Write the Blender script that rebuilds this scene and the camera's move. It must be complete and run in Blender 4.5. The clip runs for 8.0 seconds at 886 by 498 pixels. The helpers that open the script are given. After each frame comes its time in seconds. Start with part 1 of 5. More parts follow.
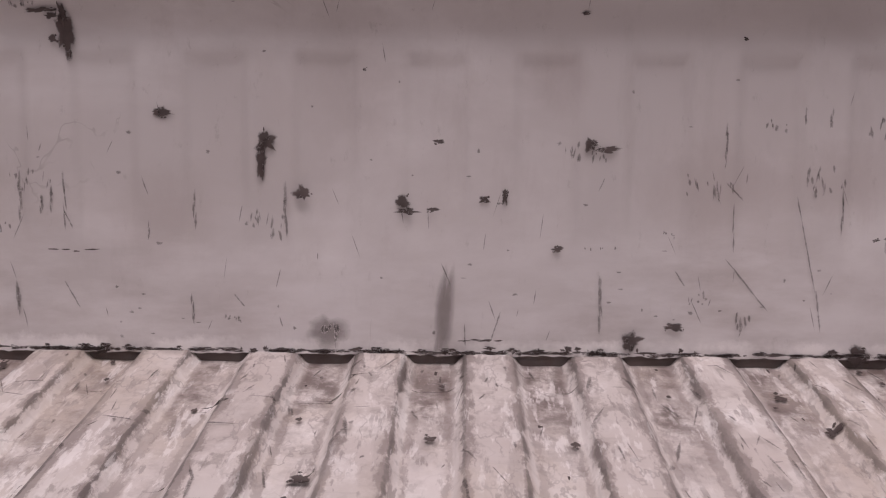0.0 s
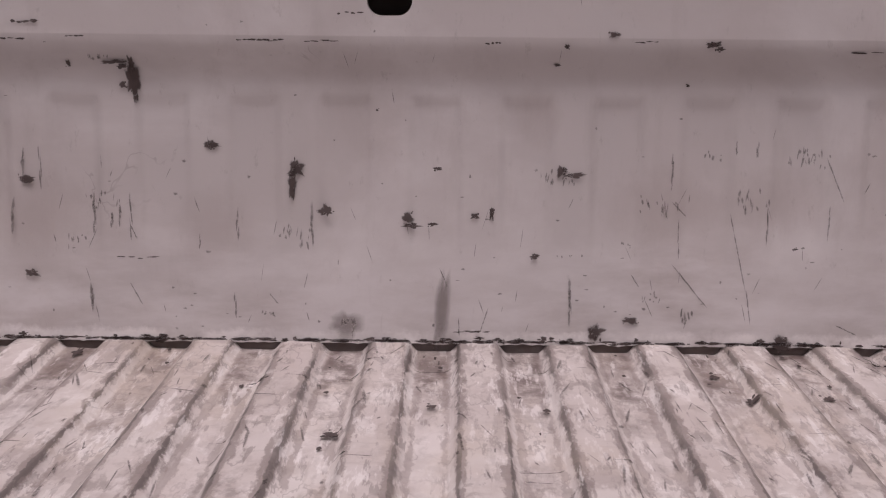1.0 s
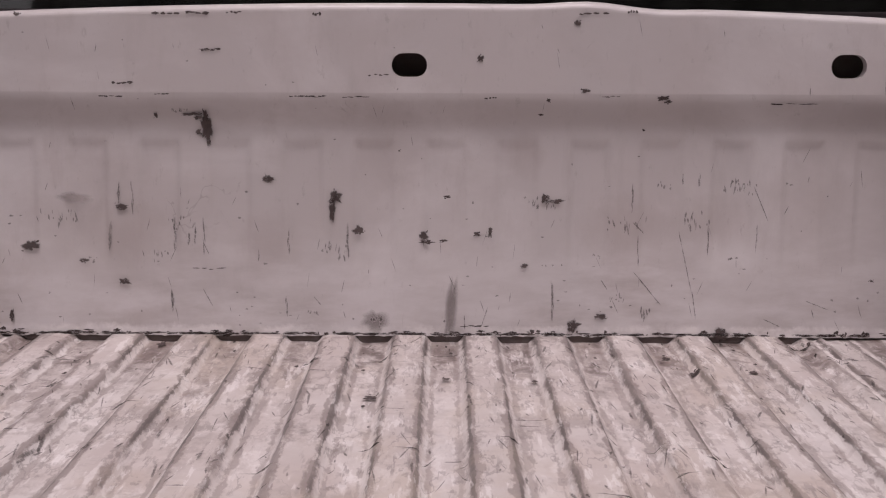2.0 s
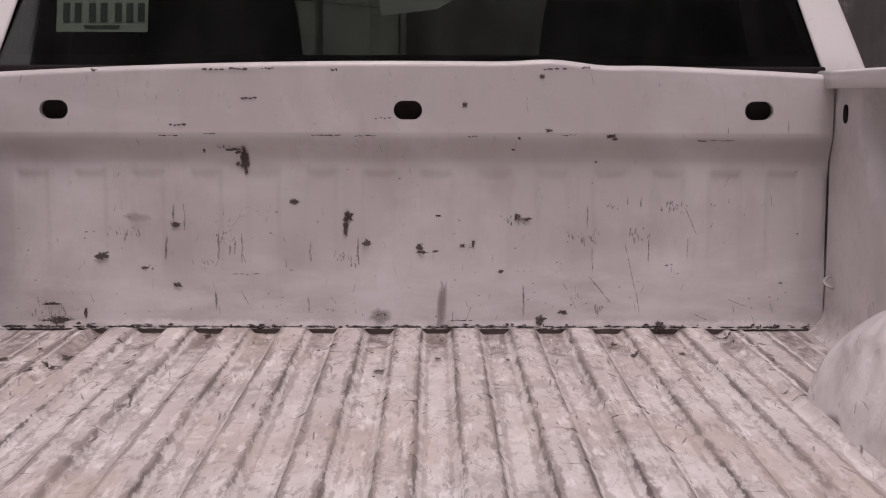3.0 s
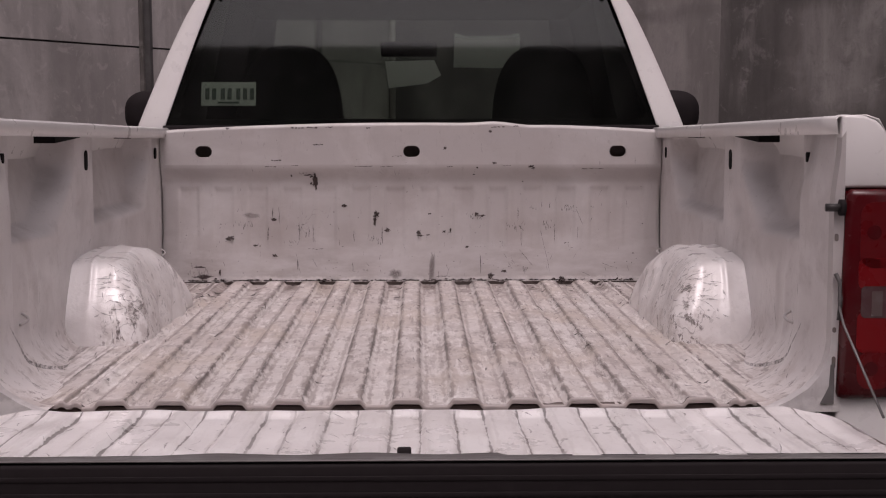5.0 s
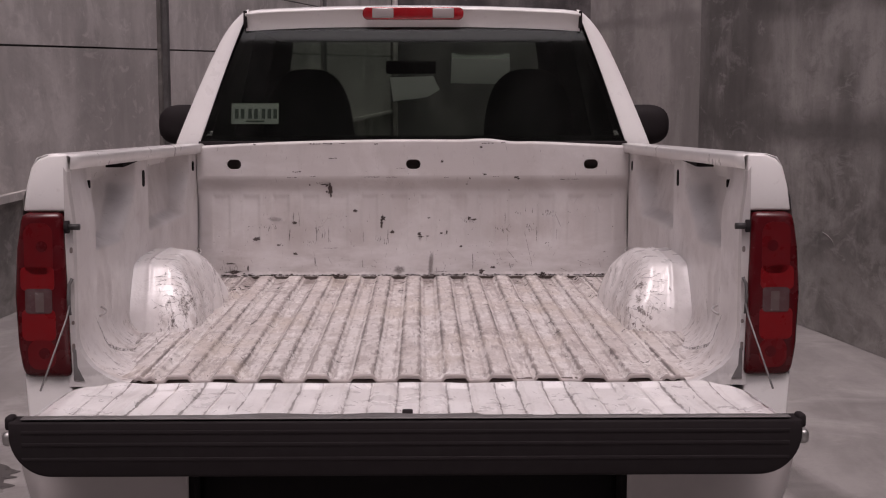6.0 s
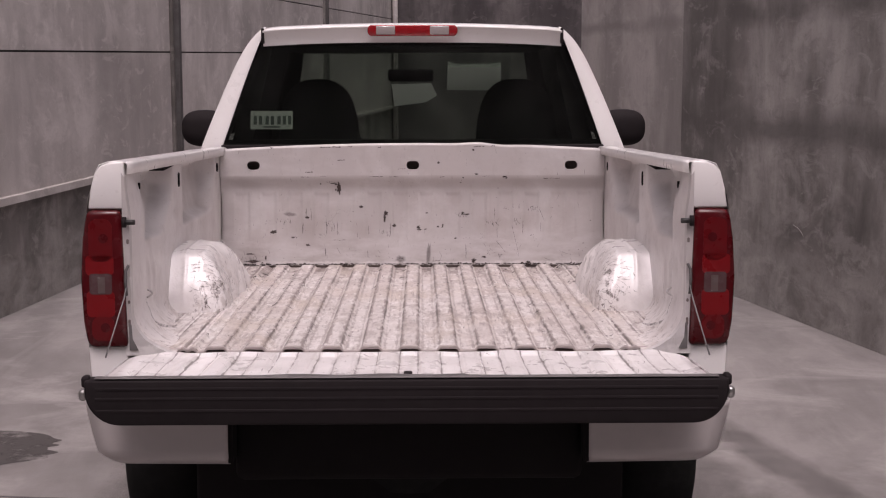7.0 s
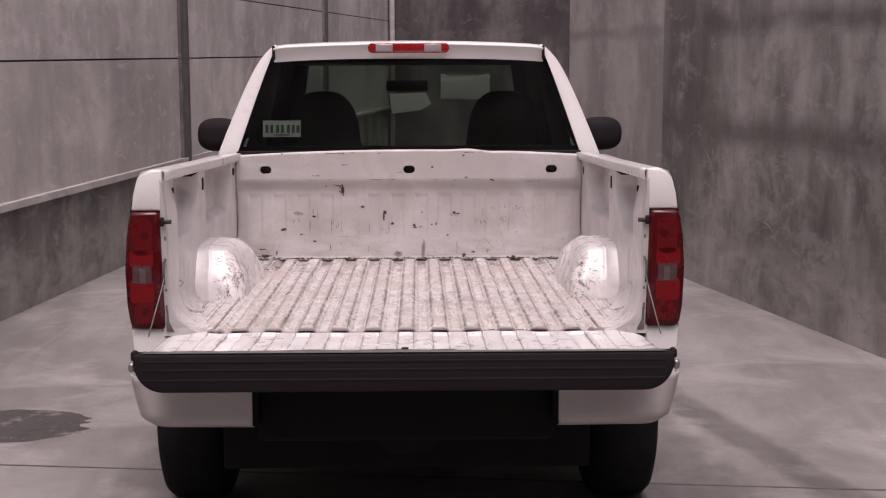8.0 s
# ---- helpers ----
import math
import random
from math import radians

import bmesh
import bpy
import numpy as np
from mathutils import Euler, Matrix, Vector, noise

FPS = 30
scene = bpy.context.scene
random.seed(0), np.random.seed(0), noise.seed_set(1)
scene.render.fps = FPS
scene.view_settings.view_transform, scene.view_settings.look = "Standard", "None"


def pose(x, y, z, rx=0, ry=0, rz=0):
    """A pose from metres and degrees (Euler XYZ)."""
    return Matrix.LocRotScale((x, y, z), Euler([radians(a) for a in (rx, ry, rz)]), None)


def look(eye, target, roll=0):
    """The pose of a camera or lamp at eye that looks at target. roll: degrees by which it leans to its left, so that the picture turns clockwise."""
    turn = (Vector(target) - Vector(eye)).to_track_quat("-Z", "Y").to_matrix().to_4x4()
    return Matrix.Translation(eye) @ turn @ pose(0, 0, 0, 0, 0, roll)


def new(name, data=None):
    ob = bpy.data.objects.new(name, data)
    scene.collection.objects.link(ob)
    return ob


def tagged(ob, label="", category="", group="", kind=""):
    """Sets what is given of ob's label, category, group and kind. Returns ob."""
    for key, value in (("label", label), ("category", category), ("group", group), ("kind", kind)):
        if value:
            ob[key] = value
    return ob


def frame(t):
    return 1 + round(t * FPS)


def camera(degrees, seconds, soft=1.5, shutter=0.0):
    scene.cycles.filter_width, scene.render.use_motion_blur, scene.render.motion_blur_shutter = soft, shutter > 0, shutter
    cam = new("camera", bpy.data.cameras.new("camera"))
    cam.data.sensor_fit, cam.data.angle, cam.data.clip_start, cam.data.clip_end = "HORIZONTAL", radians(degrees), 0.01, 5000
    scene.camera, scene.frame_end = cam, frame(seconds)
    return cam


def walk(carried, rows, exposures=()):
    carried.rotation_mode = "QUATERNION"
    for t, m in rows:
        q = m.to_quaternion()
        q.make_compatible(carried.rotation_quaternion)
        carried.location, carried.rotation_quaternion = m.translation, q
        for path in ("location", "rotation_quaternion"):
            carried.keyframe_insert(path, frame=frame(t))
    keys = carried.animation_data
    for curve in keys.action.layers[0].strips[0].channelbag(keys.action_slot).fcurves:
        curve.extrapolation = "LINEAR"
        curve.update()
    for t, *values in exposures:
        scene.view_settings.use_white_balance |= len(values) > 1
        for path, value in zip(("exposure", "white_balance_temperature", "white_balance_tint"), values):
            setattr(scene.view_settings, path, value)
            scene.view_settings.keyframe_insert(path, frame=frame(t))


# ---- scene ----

# ---------------------------------------------------------------- camera
cam = camera(35.0, 8.0, soft=1.1)
# seconds, x, y, z, yaw, pitch, roll: a slow pull back out of the cargo bed, along the truck's axis
ROWS = [
    (0.0, 0.083, -1.372, 1.229, 0.799, -12.227, 0.446),
    (0.5, 0.091, -1.476, 1.253, 0.800, -11.970, 0.476),
    (1.0, 0.081, -1.682, 1.290, 0.506, -11.721, 0.504),
    (1.5, 0.061, -1.903, 1.314, 0.254, -10.956, 0.377),
    (3.0, 0.048, -2.662, 1.387, -0.418, -8.793, 0.164),
    (3.5, 0.034, -2.983, 1.384, -0.708, -7.796, 0.228),
    (4.0, 0.024, -3.453, 1.388, -0.998, -6.949, 0.096),
    (4.5, 0.024, -4.039, 1.411, -1.012, -6.714, -0.011),
    (6.0, 0.029, -5.249, 1.615, -0.897, -7.535, 0.005),
    (6.5, 0.033, -5.570, 1.658, -0.848, -7.695, 0.027),
    (7.0, 0.035, -5.896, 1.697, -0.888, -7.842, -0.070),
    (7.5, 0.043, -6.221, 1.740, -0.882, -7.933, -0.275),
    (8.0, 0.042, -6.555, 1.784, -1.011, -7.988, -0.155),
]
EXPOSURES = [(t, stops, 6700 if t < 4 else 6750, 28) for t, stops in ((0.0, -0.29), (1.5, -0.28), (3.0, -0.25), (3.5, -0.28), (4.5, -0.38), (6.0, -0.21), (6.5, -0.06), (8.0, 0.22))]
walk(cam, [(t, pose(x, y, z, 90 + pitch, 0, yaw) @ pose(0, 0, 0, 0, 0, roll)) for t, x, y, z, yaw, pitch, roll in ROWS], EXPOSURES)

# ---------------------------------------------------------------- light: an overcast sky over a walled yard
world = bpy.data.worlds.new("overcast_sky")
scene.world = world
world.use_nodes = True
wn, wl = world.node_tree.nodes, world.node_tree.links
sky = wn.new("ShaderNodeTexSky")
sky.sky_type, sky.sun_disc = "NISHITA", False
sky.sun_elevation, sky.sun_rotation = radians(65), radians(175)
sky.air_density, sky.dust_density, sky.ozone_density = 1.0, 6.0, 0.5
grey = wn.new("ShaderNodeHueSaturation")
grey.inputs["Saturation"].default_value = 0.16
wl.new(sky.outputs[0], grey.inputs["Color"])
wl.new(grey.outputs[0], wn["Background"].inputs["Color"])
wn["Background"].inputs["Strength"].default_value = 0.12
sun = new("sun", bpy.data.lights.new("sun", "SUN"))
sun.data.energy, sun.data.angle, sun.data.color = 1.25, radians(20), (1.0, 0.97, 0.93)
sun.matrix_world = look((-0.3, -3.3, 10), (0, 0, 0))


# ---------------------------------------------------------------- materials
class Mat:
    """A node material with short ways to add noise, ramps and mixes."""

    def __init__(self, name, base, rough=0.5, metal=0.0, coat=0.0):
        self.m = bpy.data.materials.new(name)
        self.m.use_nodes = True
        self.t = self.m.node_tree
        self.b = self.t.nodes["Principled BSDF"]
        self.b.inputs["Base Color"].default_value = (*base, 1)
        self.b.inputs["Roughness"].default_value = rough
        self.b.inputs["Metallic"].default_value = metal
        self.b.inputs["Coat Weight"].default_value = coat
        self.b.inputs["Coat Roughness"].default_value = 0.12
        self.co = self.t.nodes.new("ShaderNodeTexCoord")
        self.last = None
        self.base = base

    def mapped(self, scale=(1, 1, 1), rot=(0, 0, 0)):
        n = self.t.nodes.new("ShaderNodeMapping")
        n.inputs["Scale"].default_value = scale
        n.inputs["Rotation"].default_value = rot
        self.t.links.new(self.co.outputs["Object"], n.inputs["Vector"])
        return n.outputs[0]

    def noise(self, scale, stretch=(1, 1, 1), detail=6, rough=0.6, rot=(0, 0, 0), warp=0.0):
        n = self.t.nodes.new("ShaderNodeTexNoise")
        n.inputs["Scale"].default_value = scale
        n.inputs["Detail"].default_value = detail
        n.inputs["Roughness"].default_value = rough
        n.inputs["Distortion"].default_value = warp
        self.t.links.new(self.mapped(stretch, rot), n.inputs["Vector"])
        return n.outputs["Fac"]

    def ramp(self, fac, lo, hi, a=0.0, b=1.0):
        n = self.t.nodes.new("ShaderNodeMapRange")
        n.clamp = True
        for k, v in (("From Min", lo), ("From Max", hi), ("To Min", a), ("To Max", b)):
            n.inputs[k].default_value = v
        self.t.links.new(fac, n.inputs["Value"])
        return n.outputs[0]

    def math(self, op, a, b=0.0, c=0.0):
        n = self.t.nodes.new("ShaderNodeMath")
        n.operation = op
        for i, v in enumerate((a, b, c)):
            if isinstance(v, (int, float)):
                n.inputs[i].default_value = v
            else:
                self.t.links.new(v, n.inputs[i])
        return n.outputs[0]

    def axis(self, which):
        n = self.t.nodes.new("ShaderNodeSeparateXYZ")
        self.t.links.new(self.co.outputs["Object"], n.inputs[0])
        return n.outputs["xyz".index(which)]

    def tint(self, fac, colour):
        """Lay a colour over what is there, where fac is 1."""
        n = self.t.nodes.new("ShaderNodeMix")
        n.data_type = "RGBA"
        if self.last is None:
            n.inputs[6].default_value = (*self.base, 1)
        else:
            self.t.links.new(self.last, n.inputs[6])
        n.inputs[7].default_value = (*colour, 1)
        self.t.links.new(fac, n.inputs[0])
        self.last = n.outputs[2]
        self.t.links.new(self.last, self.b.inputs["Base Color"])
        return self

    def rough(self, fac, lo, hi):
        self.t.links.new(self.ramp(fac, 0.3, 0.7, lo, hi), self.b.inputs["Roughness"])
        return self

    def bump(self, fac, strength, depth=0.01):
        n = self.t.nodes.new("ShaderNodeBump")
        n.inputs["Strength"].default_value = strength
        n.inputs["Distance"].default_value = depth
        self.t.links.new(fac, n.inputs["Height"])
        self.t.links.new(n.outputs[0], self.b.inputs["Normal"])
        return self


def make_paint():
    k = Mat("white_car_paint", (0.74, 0.72, 0.71), 0.3, coat=0.5)
    k.tint(k.ramp(k.noise(3.0, detail=4), 0.45, 0.75, 0, 0.25), (0.55, 0.51, 0.49))
    k.tint(k.ramp(k.noise(60.0, detail=8), 0.62, 0.72, 0, 0.25), (0.45, 0.41, 0.39))
    k.rough(k.noise(12.0), 0.25, 0.42)
    return k.m


def squiggle(k, scale, stretch, width, rough=0.55, warp=1.0):
    """Thin curling lines: where a noise crosses its middle value."""
    return k.ramp(k.math("ABSOLUTE", k.math("SUBTRACT", k.noise(scale, stretch, 4, rough, warp=warp), 0.5)), width * 0.4, width, 1, 0)


# soft rubbed smears on the bed's front wall: x, z, half width, half height, strength
SMEARS = [(-0.445, 1.01, 0.07, 0.05, 0.45), (-0.22, 0.985, 0.05, 0.06, 0.35), (0.33, 1.02, 0.07, 0.05, 0.45), (0.47, 1.03, 0.08, 0.04, 0.40), (-0.03, 1.13, 0.06, 0.07, 0.28),
          (-0.48, 1.11, 0.10, 0.08, 0.25), (0.18, 1.13, 0.03, 0.04, 0.4), (0.36, 0.92, 0.06, 0.05, 0.3), (-0.12, 0.88, 0.12, 0.03, 0.3), (-0.38, 0.87, 0.12, 0.03, 0.35), (0.20, 0.87, 0.10, 0.03, 0.3), (0.62, 1.06, 0.06, 0.09, 0.25), (-0.66, 0.93, 0.09, 0.09, 0.4)]


def make_wall_paint(name="dusty_shaded_bed_paint", smears=True, low=False, base=(0.46, 0.433, 0.428)):
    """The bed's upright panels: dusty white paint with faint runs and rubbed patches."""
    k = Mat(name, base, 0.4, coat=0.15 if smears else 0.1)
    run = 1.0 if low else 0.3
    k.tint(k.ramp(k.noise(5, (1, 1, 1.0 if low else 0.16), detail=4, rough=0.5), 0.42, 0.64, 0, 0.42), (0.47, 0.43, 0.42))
    k.tint(k.ramp(k.noise(2.4, (1, 1, 1.6), detail=6, rough=0.6, warp=0.4), 0.47, 0.66, 0, 0.45), (0.68, 0.66, 0.66))
    k.tint(k.ramp(k.noise(3.4, (1, 1, 1.3), detail=7, rough=0.62, warp=0.4), 0.50, 0.66, 0, 0.50), (0.42, 0.382, 0.37))
    k.tint(k.ramp(k.noise(17, (1, 1, run), detail=8, rough=0.7), 0.54, 0.70, 0, 0.40), (0.38, 0.345, 0.335))
    k.tint(k.ramp(k.noise(70, (1, 1, 0.2 + 0.8 * run), detail=8, rough=0.75), 0.60, 0.68, 0, 0.4), (0.30, 0.27, 0.26))
    frayed = k.noise(38, (1, 1, 0.6), detail=7, rough=0.7)
    xa, za = k.axis("x"), k.axis("z")
    for cx, cz, rx, rz, most in (SMEARS if smears else []):
        far = k.math("ADD", k.math("POWER", k.math("DIVIDE", k.math("SUBTRACT", xa, cx), rx), 2.0), k.math("POWER", k.math("DIVIDE", k.math("SUBTRACT", za, cz), rz), 2.0))
        near = k.ramp(k.math("ADD", far, k.math("MULTIPLY", k.math("SUBTRACT", frayed, 0.5), 2.2)), 0.0, 1.2, most, 0)
        k.tint(near, (0.36, 0.315, 0.30))
    if smears:
        low_edge = k.math("ADD", za, k.math("MULTIPLY", k.math("SUBTRACT", k.noise(5, (1, 1, 2), detail=6, rough=0.62), 0.5), 0.30))
        k.tint(k.math("MULTIPLY", k.ramp(low_edge, 0.90, 1.0, 0.55, 0), k.ramp(k.noise(16, (0.5, 1, 1.6), detail=6, rough=0.62), 0.40, 0.60)), (0.62, 0.60, 0.605))
        rim = k.ramp(k.math("ADD", za, k.math("MULTIPLY", k.math("SUBTRACT", k.noise(40, detail=6, rough=0.7), 0.5), 0.03)), 0.855, 0.862, 1, 0)
        k.tint(k.math("MULTIPLY", rim, k.ramp(k.noise(12, detail=5, rough=0.65), 0.42, 0.58, 0.0, 0.85)), (0.72, 0.695, 0.685))
    few = k.ramp(k.noise(4, detail=5), 0.60, 0.64)
    k.tint(k.math("MULTIPLY", k.math("MULTIPLY", squiggle(k, 9, (1, 1, 0.5), 0.006), few), 0.4), (0.25, 0.22, 0.21))
    if low:
        rubbed = k.ramp(k.math("ADD", za, k.math("MULTIPLY", k.noise(6, detail=6), 0.16)), 0.93, 1.01, 1, 0)
        k.tint(k.math("MULTIPLY", rubbed, 0.8), (0.70, 0.66, 0.645))
        k.tint(k.math("MULTIPLY", rubbed, k.ramp(k.noise(14, detail=8, rough=0.7), 0.48, 0.60, 0, 0.7)), (0.44, 0.385, 0.36))
        k.tint(k.math("MULTIPLY", rubbed, k.ramp(k.noise(45, detail=8, rough=0.72), 0.56, 0.61, 0, 0.8)), (0.22, 0.185, 0.17))
    k.bump(k.noise(24, detail=5), 0.10, 0.004)
    k.rough(k.noise(9, detail=6), 0.28, 0.52)
    return k.m


def make_worn_paint(name, dirt, lines=0.0, gloss=0.0, base=(0.75, 0.71, 0.69), wear=1.0):
    """White paint of the floor and tailgate, worn through in patches; lines: wear and painted highlights along the
    pressed ribs.
    """
    k = Mat(name, base, 0.4, coat=0.2 + gloss)
    k.tint(k.ramp(k.noise(2.6, (1, 0.6, 1), detail=5, warp=0.3), 0.42, 0.66, 0, 0.65 * dirt), (0.55, 0.475, 0.43))
    k.tint(k.ramp(k.noise(9, (1, 0.45, 1), detail=6, rough=0.6), 0.47, 0.62, 0, 0.55 * dirt), (0.52, 0.455, 0.43))
    k.tint(k.ramp(k.noise(12, (1, 0.6, 1), detail=7, rough=0.64), 0.53, 0.62, 0, 0.70 * dirt), (0.37, 0.32, 0.30))
    k.tint(k.ramp(k.noise(22, (0.4, 1.4, 1), detail=5, rough=0.6), 0.60, 0.67, 0, 0.35 * dirt), (0.37, 0.32, 0.30))
    k.tint(k.ramp(k.noise(30, (1, 0.10, 1), detail=5, rough=0.62), 0.58, 0.64, 0, 0.5 * dirt), (0.33, 0.285, 0.265))
    k.tint(k.math("MULTIPLY", k.ramp(k.noise(6, detail=6, rough=0.65), 0.44, 0.54), k.ramp(k.noise(42, (1, 0.35, 1), detail=6, rough=0.64, warp=0.3), 0.57, 0.62, 0, 0.65 * dirt)), (0.20, 0.165, 0.15))
    k.tint(k.math("MULTIPLY", k.ramp(k.noise(7, detail=6, rough=0.65, rot=(0, 0, 1)), 0.45, 0.55), k.ramp(k.noise(30, (1, 0.4, 1), detail=6, rough=0.66, warp=0.5), 0.52, 0.60, 0, 0.6 * dirt)), (0.88, 0.855, 0.84))
    relief = k.noise(14, detail=4)
    if lines:
        u = k.math("MULTIPLY", k.axis("x"), 1 / RIB)
        w = k.math("ADD", u, k.math("MULTIPLY", k.math("SUBTRACT", k.noise(48, (1, 0.5, 1), detail=6, rough=0.65), 0.5), 0.07))
        f = k.math("ABSOLUTE", k.math("SUBTRACT", k.math("FRACT", k.math("ADD", w, 0.5)), 0.5))
        top = k.math("MULTIPLY", k.ramp(f, 0.185, 0.225, 1, 0), k.ramp(k.noise(7, (1, 0.4, 1), detail=7, rough=0.66, warp=0.2), 0.40, 0.62, 0.05, 0.45))
        k.tint(k.math("MULTIPLY", top, lines), (0.47, 0.415, 0.395) if wear > 0.5 else (0.86, 0.835, 0.825))
        ground = k.math("MULTIPLY", k.ramp(f, 0.33, 0.38), k.ramp(k.noise(6, (1, 0.3, 1), detail=7, rough=0.64, warp=0.3), 0.44, 0.62, 0.0, 0.40))
        k.tint(k.math("MULTIPLY", ground, lines * wear), (0.84, 0.81, 0.795))
        fine = k.math("ADD", k.math("MULTIPLY", k.noise(52, (1, 0.35, 0.6), detail=7, rough=0.7), 0.65), k.math("MULTIPLY", k.noise(9, (1, 0.45, 0.6), detail=5, rough=0.6), 0.35))

        def ragged_line(at, half, spread):
            away = k.math("DIVIDE", k.math("ABSOLUTE", k.math("SUBTRACT", f, at)), half)
            return k.ramp(k.math("ADD", away, k.math("MULTIPLY", k.math("SUBTRACT", fine, 0.5), spread)), 0.40, 0.79, 1, 0)
        worn = ragged_line(0.205, 0.065, 8.0)
        k.tint(k.math("MULTIPLY", worn, 0.78 * lines * wear), (0.26, 0.215, 0.20))
        relief = k.math("SUBTRACT", relief, k.math("MULTIPLY", worn, 0.5))
        # pale highlight line painted along each rib's shoulder
        bright = k.ramp(k.math("ABSOLUTE", k.math("SUBTRACT", f, 0.285)), 0.012, 0.03, 1, 0)
        k.tint(k.math("MULTIPLY", bright, 0.30 * lines), (0.84, 0.81, 0.795))
        broken = k.ramp(k.noise(5, (1, 0.4, 1), detail=8, rough=0.70), 0.40, 0.50, 0.15, 1)
        k.tint(k.math("MULTIPLY", k.math("MULTIPLY", ragged_line(0.225, 0.029, 5.5), broken), (0.92 if wear > 0.5 else 0.8) * lines), (0.12, 0.10, 0.094))
        # broken darker line along each rib's foot
        k.tint(k.math("MULTIPLY", ragged_line(0.345, 0.045, 9.0), 0.6 * lines * wear), (0.30, 0.255, 0.24))
        stained = k.math("MULTIPLY", k.ramp(f, 0.30, 0.36), k.ramp(k.math("ADD", k.axis("y"), k.math("MULTIPLY", k.noise(9, detail=5), 0.25)), -0.22, -0.02, 0.10, 1))
        k.tint(k.math("MULTIPLY", k.math("MULTIPLY", stained, k.ramp(k.math("ADD", k.math("MULTIPLY", k.noise(15, (1, 0.5, 1), detail=7, rough=0.7), 0.6), k.math("MULTIPLY", k.noise(55, (1, 0.3, 1), detail=6, rough=0.7), 0.4)), 0.40, 0.58)), 0.92 * wear), (0.27, 0.222, 0.205))
        k.tint(k.math("MULTIPLY", k.math("MULTIPLY", stained, k.ramp(k.noise(26, (1, 0.7, 1), detail=7, rough=0.68), 0.47, 0.60)), 0.85 * wear), (0.13, 0.092, 0.083))
        k.tint(k.ramp(k.noise(5, (1, 0.6, 1), detail=8, rough=0.68, warp=0.4), 0.50, 0.64, 0, 0.45 * wear), (0.53, 0.45, 0.375))
    k.tint(k.math("MULTIPLY", k.ramp(k.noise(10, detail=5), 0.42, 0.56), k.ramp(k.noise(85, (1, 0.14, 1), detail=5, rough=0.65, rot=(0, 0, 0.06)), 0.57, 0.61, 0, 0.62 * dirt)), (0.24, 0.20, 0.187))
    k.tint(k.math("MULTIPLY", k.ramp(k.noise(8, detail=5, rot=(0, 0, 2)), 0.42, 0.56), k.ramp(k.noise(75, (1, 0.15, 1), detail=5, rough=0.65, rot=(0, 0, -0.08)), 0.56, 0.61, 0, 0.50 * dirt)), (0.90, 0.875, 0.86))
    some = k.ramp(k.noise(5, detail=5), 0.46, 0.54)
    k.tint(k.math("MULTIPLY", k.math("MULTIPLY", squiggle(k, 9, (1, 0.7, 1), 0.010, 0.55, 0.0), some), 0.10 * dirt), (0.19, 0.16, 0.15))
    k.tint(k.math("MULTIPLY", k.math("MULTIPLY", squiggle(k, 24, (1.0, 0.35, 1), 0.016, 0.6, 0.0), k.ramp(k.noise(7, detail=5), 0.46, 0.56)), 0.45 * dirt), (0.22, 0.185, 0.175))
    k.bump(relief, 0.16 + 0.25 * gloss, 0.006)
    k.rough(k.noise(9, detail=6), 0.30 - 0.14 * gloss, 0.58 - 0.28 * gloss)
    return k.m


